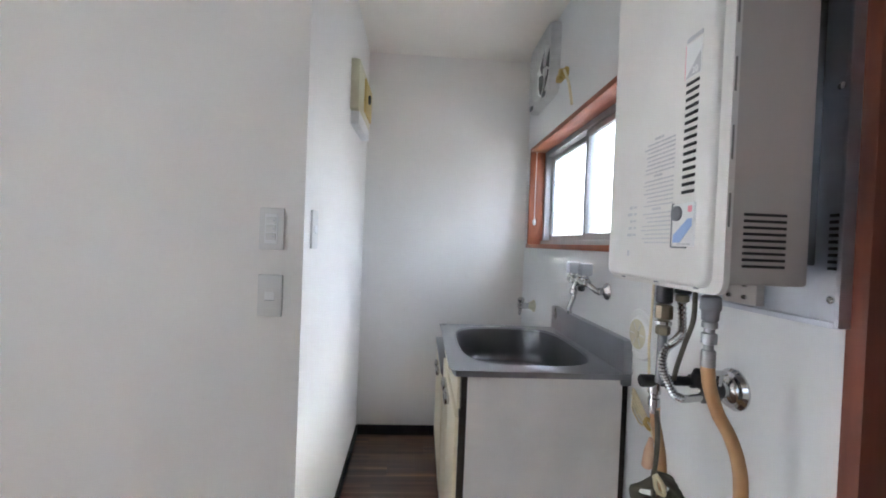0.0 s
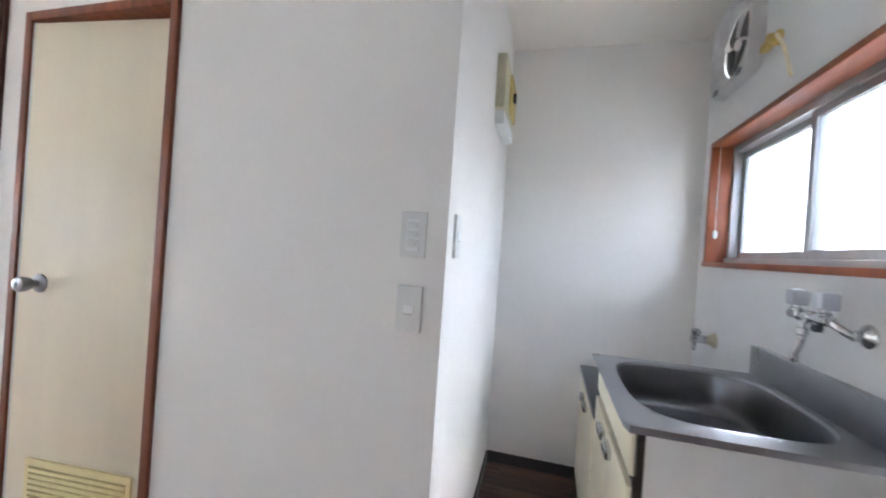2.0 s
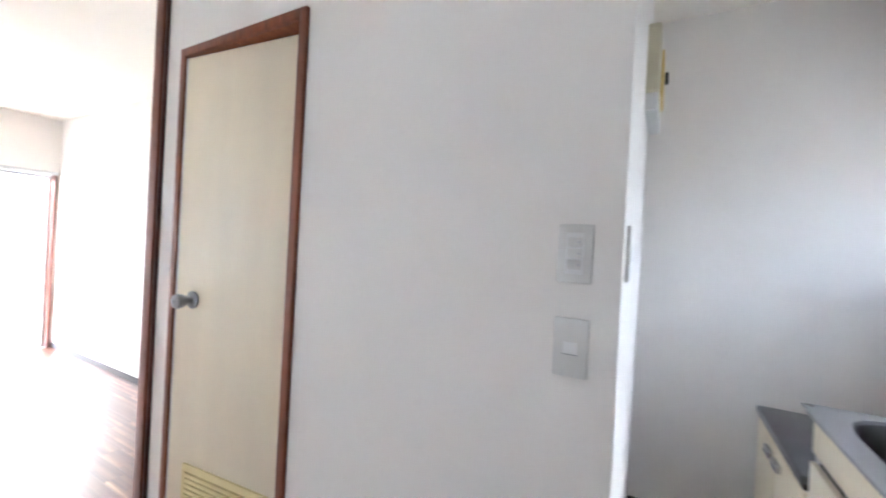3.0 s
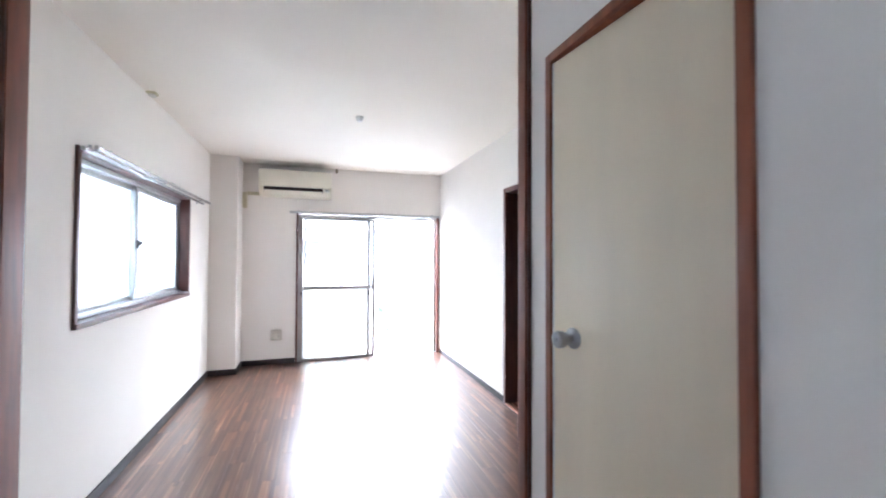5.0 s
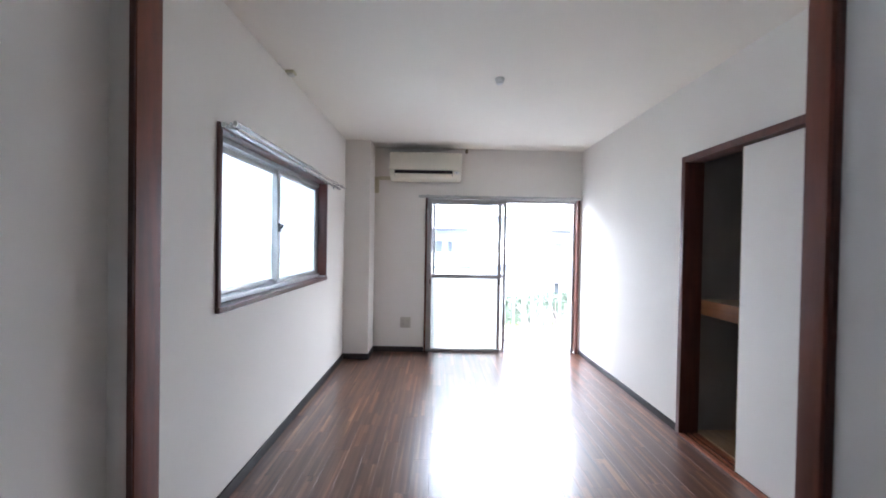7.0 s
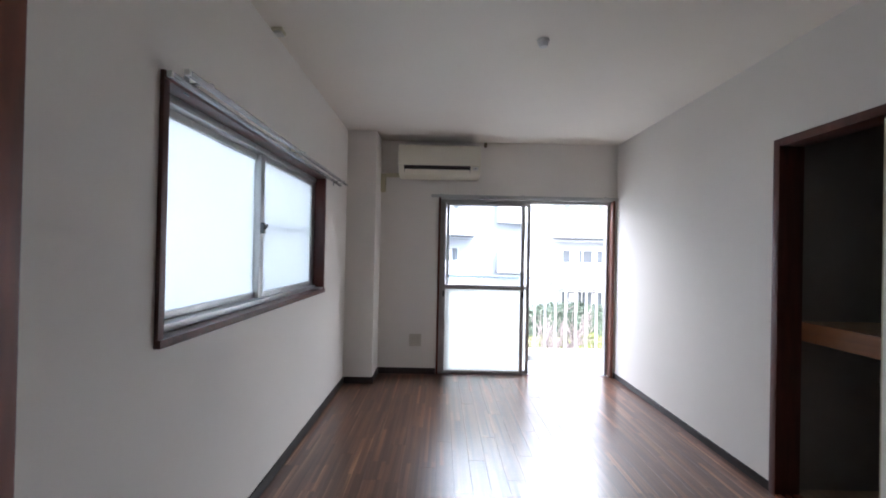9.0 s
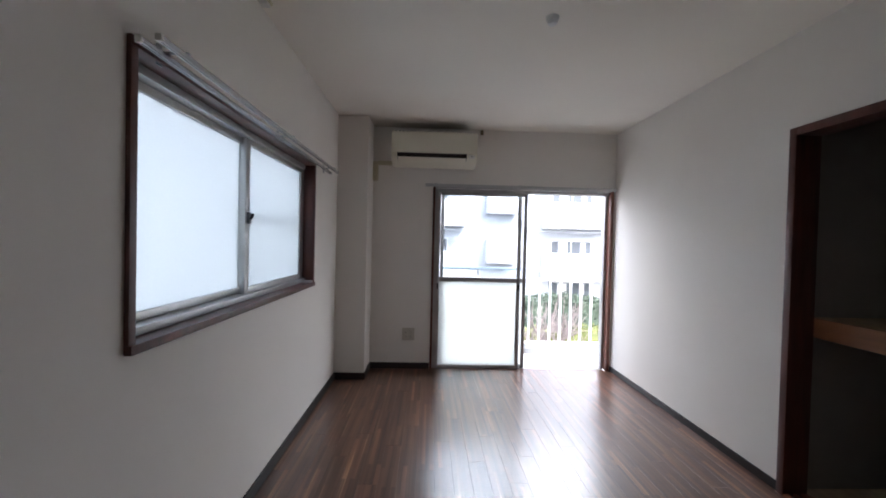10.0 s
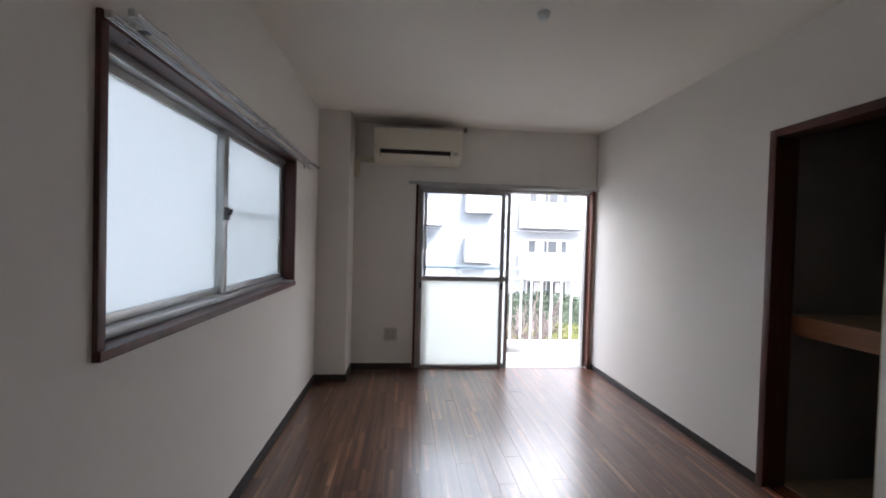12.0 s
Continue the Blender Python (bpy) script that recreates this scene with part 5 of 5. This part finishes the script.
for z in (-0.65, *SLABS):
    for y in (-34.55, -26.15, -17.75, -9.35, -0.95, 7.45, 15.85, 24.25, 32.65):
        for me, dy, dz, dx in ((balcony_me, 0, 0, 0), (pane_me, -0.2, 0.02, 0.0), (frame_me, -0.2, 0.02, 0.0), (curtain_me, -0.2, 0.02, 0)):
            if z < 0 and me is balcony_me:
                continue
            o = new(me.name, me)
            o.parent = bld
            o.location = (dx, y + dy, max(z, 0.1) + dz)
stair_me = mesh_of("bay", boxes([(0, 0.9, -0.86, 0.86, 0, 1.37)], 0.01), RENDER_WHITE)
for z in SLABS:
    for y in (-22.1, -13.7, -5.3, 3.1, 11.5, 19.9, 28.3):
        o = new("bay", stair_me)
        o.parent, o.location = bld, (0, y, z + 0.66)

nrng = np.random.default_rng(11)


def leaf_mass(name, centre, size, count, leaf, material, label, category):
    """A clipped mass of small leaves, denser at its skin, over a dark core of twigs."""
    verts, faces = [], []
    c, d = np.array(centre), np.array(size) * 0.42
    for i in (-1, 1):  # dense twiggy core
        for j in (-1, 1):
            for k in (-1, 1):
                verts.append(tuple(c + d * np.array((i, j, k))))
    faces += [(0, 1, 3, 2), (4, 6, 7, 5), (0, 4, 5, 1), (2, 3, 7, 6), (0, 2, 6, 4), (1, 5, 7, 3)]
    for _ in range(count):
        p = nrng.uniform(-1, 1, 3)
        k = int(nrng.integers(0, 3))
        if nrng.random() < 0.75:
            p[k] = np.sign(p[k]) * nrng.uniform(0.8, 1.04)
        p = p * np.array(size) / 2 + np.array(centre)
        p[2] += 0.08 * math.sin(p[1] * 1.7) + nrng.normal(0, 0.04)
        a, b = nrng.normal(size=3), nrng.normal(size=3)
        a /= np.linalg.norm(a)
        b -= a * a.dot(b)
        b /= np.linalg.norm(b)
        s = leaf * nrng.uniform(0.6, 1.3)
        i = len(verts)
        verts += [tuple(p - a * s), tuple(p + b * s * 0.5), tuple(p + a * s), tuple(p - b * s * 0.5)]
        faces.append((i, i + 1, i + 2, i + 3))
    me = bpy.data.meshes.new(name)
    me.from_pydata(verts, [], faces)
    me.materials.append(material)
    return tagged(new(name, me), label, category, kind="stuff")


leaf_mass("hedge", (-18.0, 6.0, -1.95), (1.3, 22, 2.1), 42000, 0.07, LEAF, "dark green clipped hedge along the far side", "hedge")
leaf_mass("low_shrubs", (-15.6, 6.0, -2.35), (0.9, 20, 1.3), 24000, 0.06, LEAF_YELLOW, "low yellow-green shrubs before the hedge", "shrub")
setting("planting_kerb", box(-15.0, -14.75, -40, 40, GROUND, GROUND + 0.15, 0.01), CONCRETE, "pale concrete kerb of the planting bed", "kerb")

tree = thing("bare_shrub", "leafless shrub with pale tangled branches", "tree", (-10.5, 1.6, GROUND))
rng = random.Random(3)


def branch(bm, a, d, length, r, depth):
    p = [Vector(a)]
    for _ in range(3):
        d = (d + Vector((rng.uniform(-0.3, 0.3), rng.uniform(-0.3, 0.3), rng.uniform(-0.1, 0.2)))).normalized()
        p.append(p[-1] + d * length / 3)
    for i in range(3):
        add_rod(bm, p[i], p[i + 1], r * (1 - 0.2 * i), r * (0.8 - 0.2 * i), 6)
    if depth:
        for _ in range(4):
            q = p[rng.randint(1, 3)]
            branch(bm, q, (d + Vector((rng.uniform(-0.9, 0.9), rng.uniform(-0.9, 0.9), rng.uniform(-0.1, 0.6)))).normalized(), length * 0.62, r * 0.5, depth - 1)


part("trunk", rod((0, 0, -0.05), (0, 0, 0.75), 0.09, 0.07, 10), BARK, tree)
bm = bmesh.new()
for k in range(7):
    branch(bm, (0, 0, 0.6 + 0.03 * k), Vector((math.cos(k * 1.3) * 0.5, math.sin(k * 1.3) * 0.6, 0.9)).normalized(), 1.2, 0.075, 3)
part("crown", bm, BARK, tree)

# ---------------------------------------------------------------- floor strips
floor = setting("floor", boxes([(WEST - 0.002, EAST + 0.06, SOUTH, 0.0, -0.12, -0.006), (WEST, PART_X, 0.0, NORTH + 0.12, -0.12, -0.006), (-0.02, EAST, 0.0, FAR, -0.12, -0.006), (PART_X, -0.05, 0.0, 0.95, -0.12, -0.006)]), GROUT, "dark walnut strip flooring, glossy with window reflections", "floor")
PLANK = {}
WIDTH, LENGTH, GAP = 0.1, 0.9, 0.0001


def plank(x0, x1, y0, y1):
    key = (round(x1 - x0, 2), round(y1 - y0, 3))
    if key not in PLANK:
        a, b = key[0] / 2 - GAP, key[1] / 2 - GAP
        c = 0.0005
        v = [(-a, -b, -0.006), (a, -b, -0.006), (a, b, -0.006), (-a, b, -0.006), (-a, -b, -c), (a, -b, -c), (a, b, -c), (-a, b, -c), (-a + c, -b + c, 0), (a - c, -b + c, 0), (a - c, b - c, 0), (-a + c, b - c, 0)]
        f = [(0, 1, 5, 4), (1, 2, 6, 5), (2, 3, 7, 6), (3, 0, 4, 7), (4, 5, 9, 8), (5, 6, 10, 9), (6, 7, 11, 10), (7, 4, 8, 11), (8, 9, 10, 11)]
        me = bpy.data.meshes.new("plank")
        me.from_pydata(v, [], f)
        me.materials.append(FLOOR)
        PLANK[key] = me
    o = new("plank", PLANK[key])
    o.parent = floor
    o.location = ((x0 + x1) / 2, (y0 + y1) / 2, 0)


rng = random.Random(8)
for (x0, x1, y0, y1) in ((WEST - 0.003, EAST, SOUTH, 0.0), (WEST - 0.003, PART_X, 0.0, NORTH - 0.001), (0.0, EAST, 0.0, FAR)):
    y, k = y0, 0
    while y < y1 - 0.005:
        ye = min(y + WIDTH, y1)
        x = x0 - LENGTH * ((k * 0.37 + 0.1 * rng.random()) % 1)
        while x < x1 - 0.005:
            a, b = max(x, x0), min(x + LENGTH, x1)
            if b - a > 0.02:
                plank(a, b, y, ye)
            x += LENGTH
        y, k = ye, k + 1
